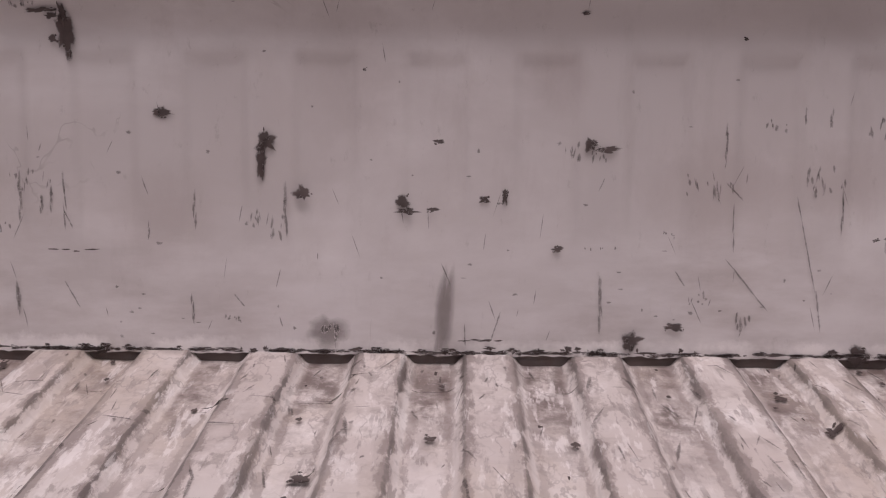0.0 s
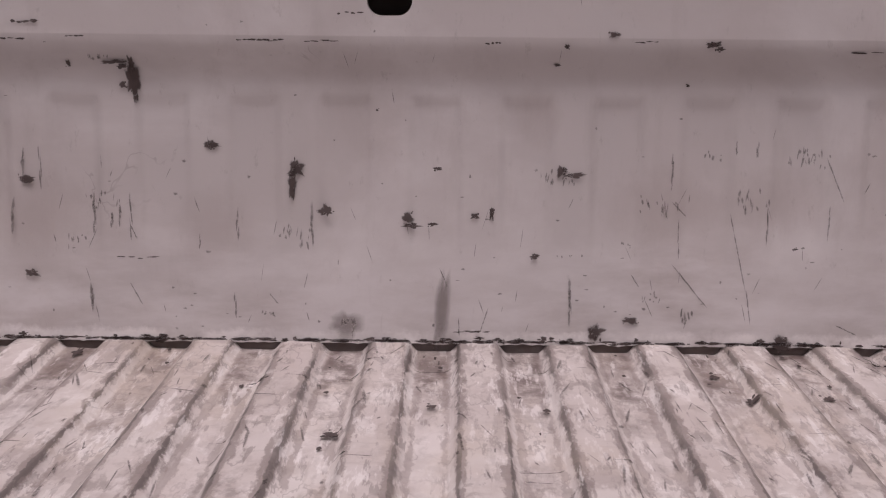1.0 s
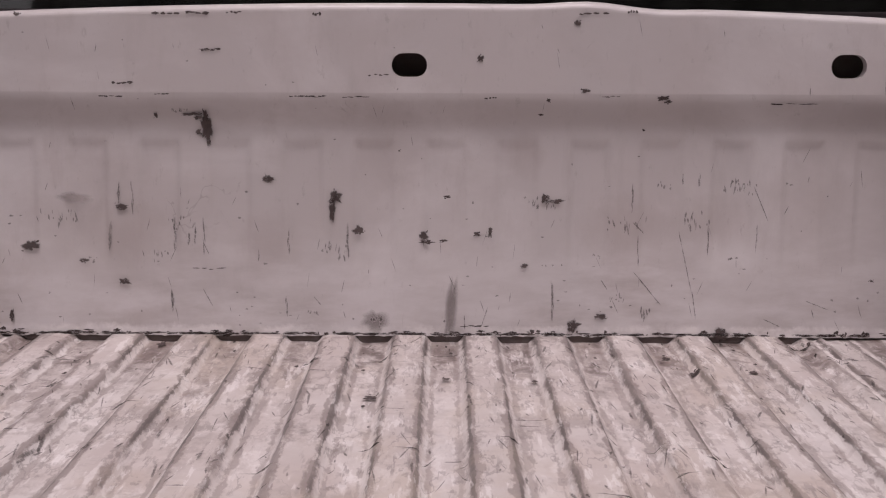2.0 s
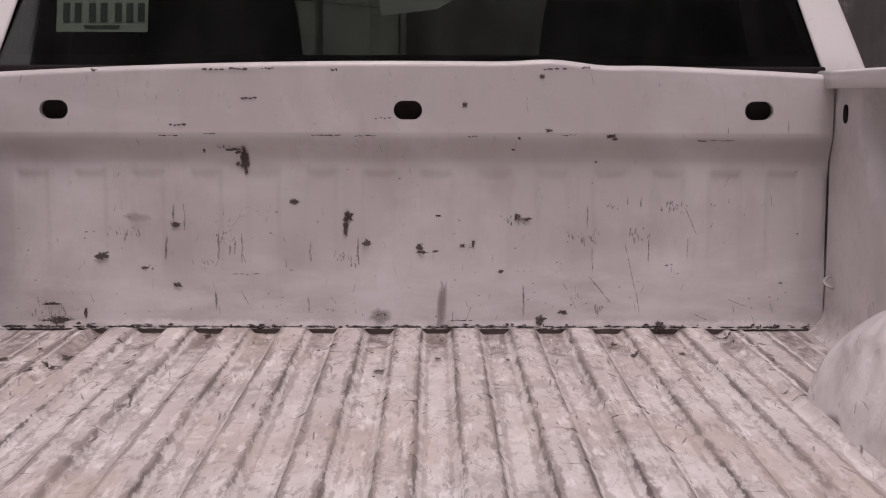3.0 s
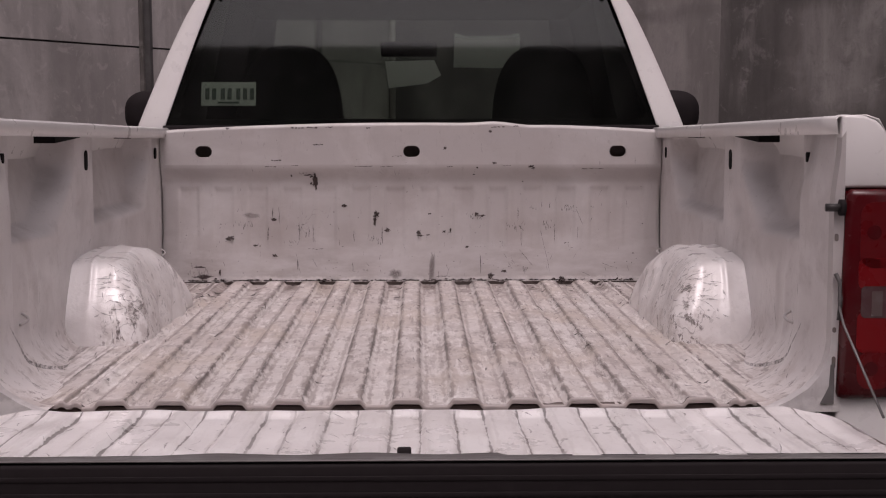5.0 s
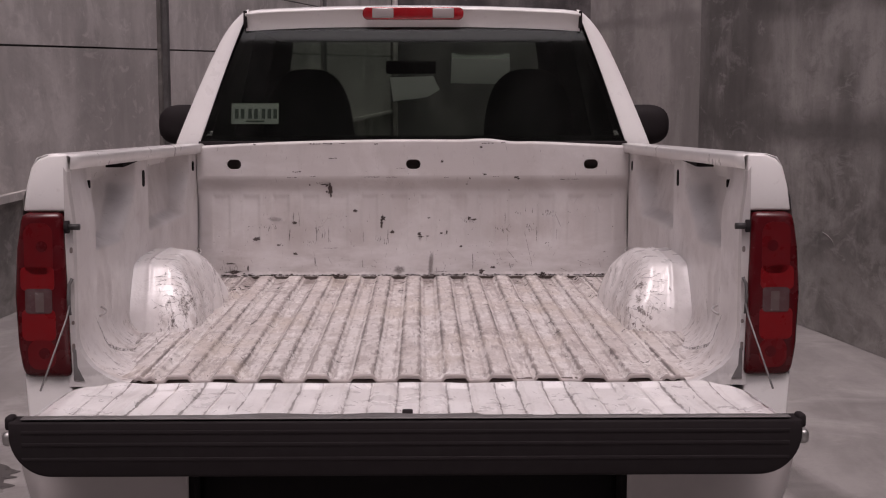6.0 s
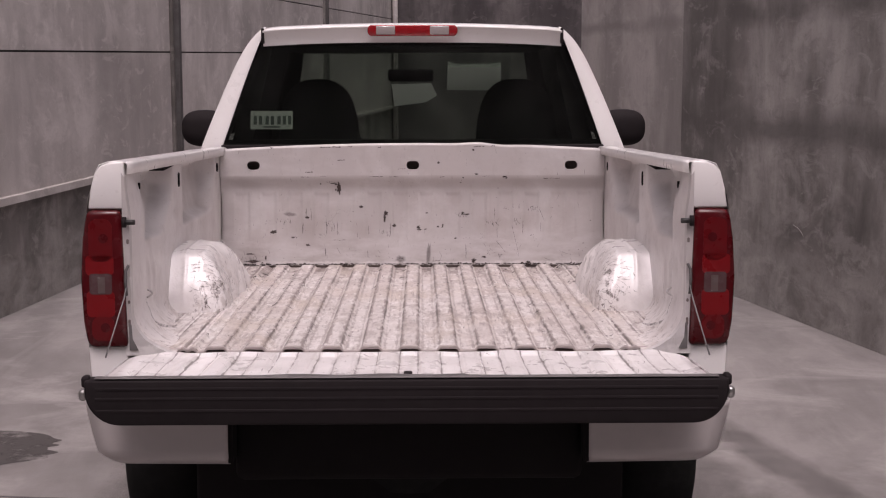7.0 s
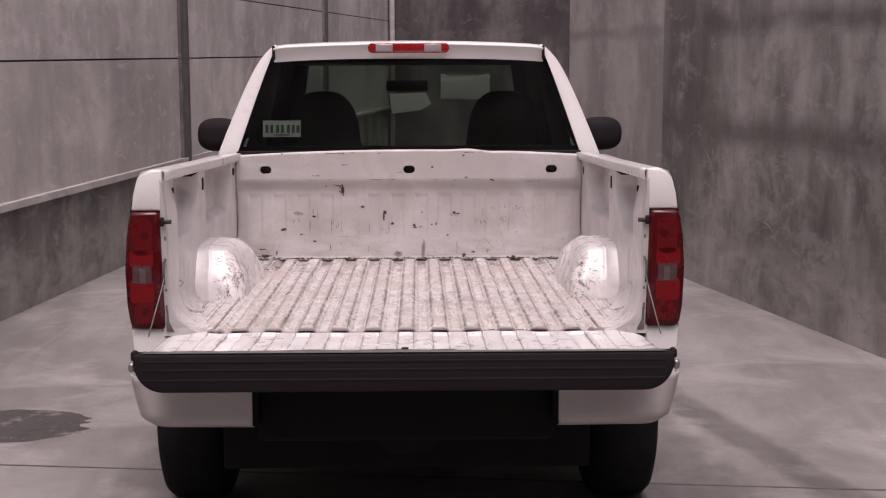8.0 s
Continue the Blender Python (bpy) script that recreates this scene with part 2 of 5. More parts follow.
def make_concrete(name, base, dark, light, streak=1.0, bands=(), foot=0.0):
    """Weathered concrete: soft upright smudges, and stained lines at the heights in bands."""
    k = Mat(name, base, 0.85)
    k.tint(k.ramp(k.noise(0.7, (1, 0.7, 1.0), detail=7, rough=0.58, warp=0.2), 0.42, 0.60, 0, 0.7), dark)
    k.tint(k.ramp(k.noise(2.6, (1, 0.5, 0.22), detail=6, rough=0.6, warp=0.2), 0.47, 0.66, 0, 0.75 * streak), light)
    k.tint(k.ramp(k.noise(3.4, (1, 0.5, 0.20), detail=6, rough=0.6, warp=0.2), 0.48, 0.68, 0, 0.70 * streak), dark)
    k.tint(k.ramp(k.noise(1.5, (1, 0.5, 1.3), detail=8, rough=0.65, warp=0.3), 0.50, 0.66, 0, 0.45), light)
    k.tint(k.ramp(k.noise(8, (1, 0.5, 0.16), detail=6, rough=0.6, warp=0.15), 0.56, 0.72, 0, 0.25 * streak), light)
    k.tint(k.ramp(k.noise(0.95, (1, 1.1, 0.28), detail=4, rough=0.5, warp=0.1), 0.47, 0.57, 0, 0.65 * streak), dark)
    k.tint(k.ramp(k.noise(1.25, (1, 1.0, 0.35), detail=5, rough=0.55, warp=0.1), 0.54, 0.64, 0, 0.55 * streak), light)
    k.tint(k.ramp(k.noise(1.9, (1, 0.8, 1.1), detail=8, rough=0.66, warp=0.5), 0.54, 0.62, 0, 0.40), light)
    k.tint(k.ramp(k.noise(0.5, (1, 0.9, 0.8), detail=5, rough=0.55, warp=0.3), 0.50, 0.60, 0, 0.45), dark)
    k.tint(k.ramp(k.noise(5.5, (1, 0.7, 1.4), detail=8, rough=0.68, warp=0.8), 0.57, 0.64, 0, 0.35), light)
    z = k.axis("z")
    for at, wide in bands:
        waved = k.math("ADD", z, k.math("MULTIPLY", k.math("SUBTRACT", k.noise(1.1, detail=5), 0.5), 0.22))
        line = k.ramp(k.math("ABSOLUTE", k.math("SUBTRACT", waved, at)), wide * 0.2, wide, 1, 0)
        k.tint(k.math("MULTIPLY", line, k.ramp(k.noise(1.3, detail=6, rough=0.6), 0.38, 0.56, 0.15, 0.72)), dark)
    if foot:
        low = k.math("ADD", z, k.math("MULTIPLY", k.math("SUBTRACT", k.noise(0.9, detail=6), 0.5), 0.5))
        k.tint(k.math("MULTIPLY", k.ramp(low, 0.30, 0.50, 1, 0), k.ramp(k.noise(3, (1, 1, 1.5), detail=7, warp=0.8), 0.40, 0.62, 0.1, foot)), light)
    k.tint(k.ramp(k.noise(11, (1, 0.45, 1), detail=8, rough=0.7, warp=0.6), 0.54, 0.68, 0, 0.30), dark)
    k.tint(k.ramp(k.noise(45, detail=8, rough=0.75), 0.5, 0.75, 0, 0.25), dark)
    info = k.t.nodes.new("ShaderNodeObjectInfo")
    k.tint(k.ramp(info.outputs["Random"], 0.0, 1.0, 0.0, 0.22), dark)
    k.bump(k.noise(25, detail=8), 0.2, 0.008)
    return k.m


def make_ground():
    k = Mat("yard_concrete", (0.275, 0.255, 0.248), 0.75)
    k.tint(k.ramp(k.noise(0.55, detail=7, rough=0.58, warp=1.0), 0.42, 0.60, 0, 0.85), (0.175, 0.161, 0.157))
    k.tint(k.ramp(k.noise(1.3, (1.4, 0.45, 1), detail=7, rough=0.6, rot=(0, 0, 0.12), warp=0.6), 0.47, 0.62, 0, 0.7), (0.17, 0.156, 0.152))
    k.tint(k.ramp(k.noise(1.6, (0.8, 1, 1), detail=7, rough=0.62, warp=0.5), 0.50, 0.66, 0, 0.6), (0.42, 0.394, 0.382))
    k.tint(k.ramp(k.noise(0.9, (3.2, 0.35, 1), detail=6, rough=0.6, rot=(0, 0, 0.10), warp=0.6), 0.52, 0.66, 0, 0.22), (0.19, 0.175, 0.17))
    k.tint(k.ramp(k.noise(1.0, (5, 0.5, 1), detail=6, rough=0.6, rot=(0, 0, -0.22), warp=0.9), 0.54, 0.70, 0, 0.15), (0.43, 0.405, 0.392))
    k.tint(k.ramp(k.noise(6, detail=9, rough=0.7, warp=0.5), 0.53, 0.70, 0, 0.4), (0.20, 0.184, 0.179))
    k.tint(k.math("MULTIPLY", squiggle(k, 0.5, (1, 0.3, 1), 0.02, warp=0.3), 0.22), (0.17, 0.157, 0.153))
    k.tint(k.ramp(k.noise(60, detail=9, rough=0.8), 0.5, 0.75, 0, 0.3), (0.17, 0.157, 0.153))
    k.bump(k.noise(40, detail=8), 0.15, 0.006)
    k.rough(k.noise(1.2, detail=6), 0.5, 0.85)
    return k.m


def make_plain(name, base, rough, metal=0.0, coat=0.0, spots=0.15, scale=30, spec=0.5):
    k = Mat(name, base, rough, metal, coat)
    k.b.inputs["Specular IOR Level"].default_value = spec
    k.tint(k.ramp(k.noise(scale, detail=7), 0.45, 0.75, 0, 1), tuple(c * (1 - spots) + 0.25 * spots for c in base))
    k.rough(k.noise(scale * 0.5, detail=5), max(0.02, rough - 0.08), rough + 0.1)
    return k.m


def make_glass(name, colour, rough=0.0):
    m = bpy.data.materials.new(name)
    m.use_nodes = True
    t = m.node_tree
    t.nodes.remove(t.nodes["Principled BSDF"])
    clear = t.nodes.new("ShaderNodeBsdfTransparent")
    clear.inputs[0].default_value = (*colour, 1)
    gloss = t.nodes.new("ShaderNodeBsdfGlossy")
    gloss.inputs["Roughness"].default_value = 0.03
    edge = t.nodes.new("ShaderNodeLayerWeight")
    edge.inputs["Blend"].default_value = 0.5
    power = t.nodes.new("ShaderNodeMath")
    power.operation, power.inputs[1].default_value = "POWER", 5.0
    t.links.new(edge.outputs["Facing"], power.inputs[0])
    gain = t.nodes.new("ShaderNodeMath")
    gain.operation, gain.inputs[1].default_value, gain.inputs[2].default_value = "MULTIPLY_ADD", 0.9, 0.066
    t.links.new(power.outputs[0], gain.inputs[0])
    mix = t.nodes.new("ShaderNodeMixShader")
    t.links.new(gain.outputs[0], mix.inputs[0])
    t.links.new(clear.outputs[0], mix.inputs[1])
    t.links.new(gloss.outputs[0], mix.inputs[2])
    t.links.new(mix.outputs[0], t.nodes["Material Output"].inputs[0])
    return m


RIB = 0.1113          # spacing of the floor ribs
ZF = 0.845            # height of the cargo floor
PAINT = make_paint()
# front wall's base darker than the sides': its weaker light is in the colour
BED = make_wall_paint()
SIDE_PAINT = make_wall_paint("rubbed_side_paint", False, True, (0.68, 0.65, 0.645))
FLOOR_PAINT = make_worn_paint("worn_floor_paint", 1.0, 1.0, base=(0.68, 0.645, 0.625))
GATE_PAINT = make_worn_paint("worn_tailgate_paint", 0.14, 1.0, 0.55, (0.96, 0.94, 0.935), 0.22)
BUMPER_GREY = make_plain("dull_bumper_paint", (0.38, 0.355, 0.35), 0.4, coat=0.2, spots=-0.5, scale=5)
# left wall paler, right wall darker: the yard's uneven light sits in these bases
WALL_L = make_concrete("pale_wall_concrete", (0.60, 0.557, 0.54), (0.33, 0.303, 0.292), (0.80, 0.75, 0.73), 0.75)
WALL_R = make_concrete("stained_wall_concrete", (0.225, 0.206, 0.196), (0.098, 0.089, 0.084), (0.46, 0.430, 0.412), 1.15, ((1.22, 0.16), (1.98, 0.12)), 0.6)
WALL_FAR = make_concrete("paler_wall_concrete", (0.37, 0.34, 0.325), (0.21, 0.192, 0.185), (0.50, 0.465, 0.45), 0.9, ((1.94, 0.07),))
# near-black base puts the far corner's deep shade into the colour
WALL_B = make_concrete("shade_dark_concrete", (0.10, 0.088, 0.09), (0.04, 0.034, 0.036), (0.19, 0.17, 0.168), 1.0)
GROUND = make_ground()
BLACK = make_plain("black_plastic", (0.018, 0.0145, 0.0155), 0.7, spots=0.015, spec=0.10)
FRIT = make_plain("black_glass_enamel", (0.014, 0.0125, 0.013), 0.9, spots=0.0, spec=0.0)
RUBBER = make_plain("tyre_rubber", (0.008, 0.008, 0.008), 0.85, spots=0.03, spec=0.2)
# near-black, so the shade under the truck and in slots is in the colour
SHADE = make_plain("shade_black", (0.0125, 0.011, 0.0115), 0.95, spots=0.01, spec=0.1)
POST = make_plain("weathered_dark_steel", (0.085, 0.078, 0.078), 0.7, spots=0.35, scale=6)
LIP = make_plain("scuffed_floor_edge", (0.40, 0.355, 0.34), 0.5, spots=-0.5, scale=38)
BOLT = make_plain("dark_greasy_steel", (0.035, 0.032, 0.032), 0.5, 0.4)
HEM = make_plain("scuffed_grey_hem", (0.11, 0.10, 0.098), 0.5, spots=0.4, scale=15)
CABLE = make_plain("grey_cable", (0.16, 0.15, 0.15), 0.5, 0.6)
STEEL = make_plain("dull_steel", (0.42, 0.41, 0.40), 0.4, 0.9)
RED = make_plain("red_lens", (0.16, 0.004, 0.006), 0.3, coat=0.10, spots=0.02, spec=0.3)
MID_RED = make_plain("dark_red_lens", (0.105, 0.003, 0.005), 0.3, coat=0.10, spots=0.02, spec=0.3)
DEEP_RED = make_plain("deep_red_lens", (0.066, 0.002, 0.004), 0.25, coat=0.15, spots=0.02, spec=0.3)
CLEAR = make_plain("clear_lens", (0.30, 0.262, 0.258), 0.1, coat=0.6)
SMOKE = make_plain("smoked_lens", (0.075, 0.035, 0.037), 0.12, coat=0.8)
LENS_GREY = make_plain("grey_reflector", (0.10, 0.07, 0.068), 0.25, coat=0.4)
CLOTH = make_plain("charcoal_seat_cloth", (0.045, 0.043, 0.044), 0.9, spots=0.08)
TRIM = make_plain("grey_cabin_trim", (0.026, 0.024, 0.024), 0.8, spots=0.03, spec=0.15)


def make_paper():
    """Thin paper: daylight behind it glows through."""
    k = Mat("white_paper", (0.82, 0.82, 0.80), 0.7)
    k.tint(k.ramp(k.noise(20, detail=5), 0.4, 0.8, 0, 0.2), (0.6, 0.6, 0.58))
    back = k.t.nodes.new("ShaderNodeBsdfTranslucent")
    back.inputs[0].default_value = (0.84, 0.85, 0.82, 1)
    mix = k.t.nodes.new("ShaderNodeMixShader")
    mix.inputs[0].default_value = 0.7
    k.t.links.new(k.b.outputs[0], mix.inputs[1])
    k.t.links.new(back.outputs[0], mix.inputs[2])
    k.t.links.new(mix.outputs[0], k.t.nodes["Material Output"].inputs[0])
    return k.m


PAPER = make_paper()
PERMIT = make_plain("faded_permit_paper", (0.40, 0.42, 0.39), 0.7, spots=0.1)
INK = make_plain("dark_ink", (0.05, 0.07, 0.06), 0.7)
TINT = make_glass("tinted_glass", (0.60, 0.645, 0.61))
SIDE_TINT = make_glass("dark_tinted_glass", (0.12, 0.13, 0.125))
BRAKE_RED = make_plain("bright_red_lens", (0.25, 0.008, 0.011), 0.12, coat=0.8, spots=0.03)
WINDSCREEN = make_glass("windscreen_glass", (0.80, 0.85, 0.81))


def make_arch_paint():
    """Glossy white paint, chipped and rubbed where loads have hit the inner corner."""
    k = Mat("scratched_arch_paint", (0.83, 0.805, 0.80), 0.3, coat=0.9)
    k.tint(k.ramp(k.noise(7, detail=6, rough=0.6), 0.46, 0.66, 0, 0.35), (0.58, 0.535, 0.52))
    hit = k.ramp(k.math("ADD", k.math("ABSOLUTE", k.axis("x")), k.math("MULTIPLY", k.noise(9, detail=6, rough=0.65), 0.16)), 0.78, 0.83, 1, 0)
    low = k.ramp(k.math("ADD", k.axis("z"), k.math("MULTIPLY", k.noise(8, detail=5), 0.14)), 0.93, 1.12, 1, 0.45)
    where = k.math("MULTIPLY", k.math("MULTIPLY", hit, low), k.ramp(k.math("ADD", k.axis("y"), k.math("MULTIPLY", k.noise(5, detail=5), 0.3)), -0.92, -0.72, 1, 0.06))
    k.tint(k.math("MULTIPLY", where, k.ramp(k.noise(22, detail=8, rough=0.7), 0.48, 0.58, 0, 0.55)), (0.46, 0.405, 0.385))
    k.tint(k.math("MULTIPLY", where, k.ramp(k.noise(46, (1, 1, 0.6), detail=8, rough=0.72), 0.57, 0.605, 0, 0.9)), (0.15, 0.125, 0.118))
    k.tint(k.math("MULTIPLY", where, k.math("MULTIPLY", squiggle(k, 12, (1, 1, 0.7), 0.007, 0.45, 0.2), 0.5)), (0.16, 0.135, 0.13))
    k.b.inputs["Coat Roughness"].default_value = 0.27
    k.bump(k.noise(17, detail=5, rough=0.6), 0.65, 0.008)
    k.rough(k.noise(11, detail=6), 0.22, 0.42)
    return k.m


def make_stain(name, colour, lo, hi, most, scale):
    """A thin film of grime with a broken edge, on the paint below."""
    k = Mat(name, colour, 0.7)
    clear = k.t.nodes.new("ShaderNodeBsdfTransparent")
    mix = k.t.nodes.new("ShaderNodeMixShader")
    k.t.links.new(k.ramp(k.noise(scale, detail=8, rough=0.7), lo, hi, 0, most), mix.inputs[0])
    k.t.links.new(clear.outputs[0], mix.inputs[1])
    k.t.links.new(k.b.outputs[0], mix.inputs[2])
    k.t.links.new(mix.outputs[0], k.t.nodes["Material Output"].inputs[0])
    return k.m


def make_chip(name, colour, soft, most, scale, spread, rim=0.42):
    """Bare metal or grime that thins out to a broken rim: "core" is 1 in a mark's middle and 0 at its rim."""
    k = Mat(name, colour, 0.75)
    core = k.t.nodes.new("ShaderNodeAttribute")
    core.attribute_name = "core"
    torn = k.math("ADD", k.math("MULTIPLY", k.noise(scale, detail=6, rough=0.7), 0.6), k.math("MULTIPLY", k.noise(scale * 0.3, detail=4, rough=0.6), 0.4))
    fac = k.ramp(k.math("ADD", core.outputs["Fac"], k.math("MULTIPLY", k.math("SUBTRACT", torn, 0.5), spread)), rim - soft, rim + soft, 0, most)
    k.tint(k.ramp(k.noise(scale * 0.5, detail=5), 0.45, 0.65, 0, 0.7), tuple(c * 1.7 for c in colour))
    clear = k.t.nodes.new("ShaderNodeBsdfTransparent")
    mix = k.t.nodes.new("ShaderNodeMixShader")
    k.t.links.new(fac, mix.inputs[0])
    k.t.links.new(clear.outputs[0], mix.inputs[1])
    k.t.links.new(k.b.outputs[0], mix.inputs[2])
    k.t.links.new(mix.outputs[0], k.t.nodes["Material Output"].inputs[0])
    return k.m


ARCH_PAINT = make_arch_paint()
CHIP = make_chip("bare_chipped_metal", (0.044, 0.029, 0.027), 0.16, 0.90, 110, 2.0, 0.52)
SCRATCH = make_chip("thin_dark_scratch", (0.085, 0.070, 0.067), 0.30, 0.62, 170, 2.2, 0.66)
SMUDGE = make_chip("rubbed_grey_smudge", (0.20, 0.17, 0.165), 0.40, 0.55, 60, 1.0)
FAINT = make_stain("faint_scuff", (0.10, 0.084, 0.082), 0.38, 0.62, 0.72, 110)
CHANNEL = make_stain("brown_grime", (0.24, 0.20, 0.185), 0.46, 0.60, 0.55, 75)
GAP_SHADE = make_plain("gap_shade_brown", (0.12, 0.09, 0.082), 0.9, spots=0.25, scale=25)
GAP_GRIME = make_plain("grimy_gap_shade", (0.14, 0.11, 0.102), 0.9, spots=0.3, scale=60)
WET = make_stain("damp_patch", (0.070, 0.062, 0.060), 0.30, 0.52, 0.88, 5)
TRACK = make_chip("dusty_tyre_track", (0.10, 0.090, 0.087), 0.34, 0.36, 3.5, 2.4, 0.60)


# ---------------------------------------------------------------- helpers of this scene
def smooth(bm):
    for f in bm.faces:
        f.smooth = True
    return bm


def part(name, bm, material, parent=None, label=""):
    me = bpy.data.meshes.new(name)
    bm.to_mesh(me)
    bm.free()
    me.materials.append(material)
    ob = new(name, me)
    ob.parent = parent
    return tagged(ob, label)


def box(x0, x1, y0, y1, z0, z1, bevel=0.0, seg=2, bm=None):
    one = bmesh.new()
    bmesh.ops.create_cube(one, size=1, matrix=Matrix.Translation(((x0 + x1) / 2, (y0 + y1) / 2, (z0 + z1) / 2)) @ Matrix.Diagonal((x1 - x0, y1 - y0, z1 - z0, 1)))
    if bevel:
        bmesh.ops.bevel(one, geom=one.edges[:], offset=bevel, segments=seg, profile=0.5, affect="EDGES")
        smooth(one)
    if bm is None:
        return one
    me = bpy.data.meshes.new("tmp")
    one.to_mesh(me)
    one.free()
    bm.from_mesh(me)
    bpy.data.meshes.remove(me)
    return bm


def grid(nu, nv, fn, closed_u=False):
    """A sheet of nu x nv cells; fn(u, v) with u, v in 0..1 gives each point."""
    bm = bmesh.new()
    rows = [[bm.verts.new(fn(i / nu, j / nv)) for i in range(nu + (0 if closed_u else 1))] for j in range(nv + 1)]
    n = len(rows[0])
    for j in range(nv):
        for i in range(nu):
            bm.faces.new((rows[j][i], rows[j][(i + 1) % n], rows[j + 1][(i + 1) % n], rows[j + 1][i]))
    return smooth(bm)


def thicken(bm, t):
    bmesh.ops.recalc_face_normals(bm, faces=bm.faces[:])
    bmesh.ops.solidify(bm, geom=bm.faces[:], thickness=t)
    return bm


def prism(points, axis, a, b, bevel=0.0):
    """An outline of 2D points pushed along an axis from a to b."""
    def at(p, d):
        return {"x": (d, p[0], p[1]), "y": (p[0], d, p[1]), "z": (p[0], p[1], d)}[axis]
    bm = bmesh.new()
    lo = [bm.verts.new(at(p, a)) for p in points]
    hi = [bm.verts.new(at(p, b)) for p in points]
    bm.faces.new(lo)
    bm.faces.new(hi[::-1])
    for i in range(len(points)):
        j = (i + 1) % len(points)
        bm.faces.new((lo[i], lo[j], hi[j], hi[i]))
    bmesh.ops.recalc_face_normals(bm, faces=bm.faces[:])
    if bevel:
        bmesh.ops.bevel(bm, geom=bm.edges[:], offset=bevel, segments=2, profile=0.5, affect="EDGES")
        smooth(bm)
    return bm


def rounded(w, h, r, n=6, cx=0.0, cy=0.0):
    """A rounded rectangle's outline."""
    out = []
    for sx, sy, a0 in ((1, 1, 0), (-1, 1, 90), (-1, -1, 180), (1, -1, 270)):
        for k in range(n + 1):
            a = radians(a0 + 90 * k / n)
            out.append((cx + sx * (w / 2 - r) + r * math.cos(a), cy + sy * (h / 2 - r) + r * math.sin(a)))
    return out


def tube(points, r, n=10):
    bm = bmesh.new()
    rings = []
    for i, p in enumerate(points):
        a, b = Vector(points[max(0, i - 1)]), Vector(points[min(len(points) - 1, i + 1)])
        q = (b - a).to_track_quat("Z", "Y")
        rings.append([bm.verts.new(Vector(p) + q @ Vector((r * math.cos(2 * math.pi * k / n), r * math.sin(2 * math.pi * k / n), 0))) for k in range(n)])
    for s, t in zip(rings, rings[1:]):
        for k in range(n):
            bm.faces.new((s[k], s[(k + 1) % n], t[(k + 1) % n], t[k]))
    bm.faces.new(rings[0][::-1])
    bm.faces.new(rings[-1])
    return smooth(bm)


def lathe(profile, axis_at, n=40):
    """A profile of (radius, x) turned about a line along x."""
    cy, cz = axis_at
    return grid(n, len(profile) - 1, lambda u, v: (profile[round(v * (len(profile) - 1))][1], cy + profile[round(v * (len(profile) - 1))][0] * math.cos(2 * math.pi * u), cz + profile[round(v * (len(profile) - 1))][0] * math.sin(2 * math.pi * u)), True)


def step(x, a, b):
    t = min(1.0, max(0.0, (x - a) / (b - a)))
    return t * t * (3 - 2 * t)


# ---------------------------------------------------------------- the yard
def left_x(y):
    return -2.60 + 0.130 * (y - 4.0)


def right_x(y):
    return 2.528 - 0.206 * (y - 2.6)


ground = part("ground", grid(60, 60, lambda u, v: (-40 + 80 * u, -40 + 100 * v, 0.0)), GROUND)
tagged(ground, "grey concrete yard slab with stains and swirls", "ground", kind="structure")


def wall_run(name, material, p, q, z0, z1, thick, label):
    """A straight wall from p to q on the plan, thick away from the yard's middle."""
    d = Vector((q[0] - p[0], q[1] - p[1], 0)).normalized()
    n = Vector((d.y, -d.x, 0))
    if n.dot(Vector((p[0], p[1] - 4, 0))) < 0:
        n = -n
    a, b = Vector((*p, 0)), Vector((*q, 0))
    bm = bmesh.new()
    vs = [bm.verts.new(v + Vector((0, 0, z))) for z in (z0, z1) for v in (a, b, b + n * thick, a + n * thick)]
    for f in ((0, 1, 2, 3), (4, 5, 6, 7), (0, 1, 5, 4), (1, 2, 6, 5), (2, 3, 7, 6), (3, 0, 4, 7)):
        bm.faces.new([vs[i] for i in f])
    bmesh.ops.recalc_face_normals(bm, faces=bm.faces[:])
    return tagged(part(name, bm, material), label, "wall", kind="structure")


def panel_wall(name, material, along, ys, zs, label, gap=0.012, pale_from=99.0):
    """A dark core with concrete panels hung on its yard side."""
    ya, yb, top = ys[0], ys[-1], zs[-1]
    side = 1 if along(0) > 0 else -1
    core = wall_run(name, WALL_B, (along(ya) + side * 0.03, ya), (along(yb) + side * 0.03, yb), 0.0, top, 0.2, label)
    for a, b in zip(ys, ys[1:]):
        for lo, hi in zip(zs, zs[1:]):
            bm = bmesh.new()
            pts = [(along(y) + side * d, y, z) for d in (0.0, 0.06) for y, z in ((a + gap, lo + gap / 2), (b - gap, lo + gap / 2), (b - gap, hi - gap / 2), (a + gap, hi - gap / 2))]
            vs = [bm.verts.new(p) for p in pts]
            for f in ((0, 1, 2, 3), (4, 5, 6, 7), (0, 1, 5, 4), (1, 2, 6, 5), (2, 3, 7, 6), (3, 0, 4, 7)):
                bm.faces.new([vs[i] for i in f])
            bmesh.ops.recalc_face_normals(bm, faces=bm.faces[:])
            part("panel", bm, material if a < pale_from else WALL_FAR, core)
    return core


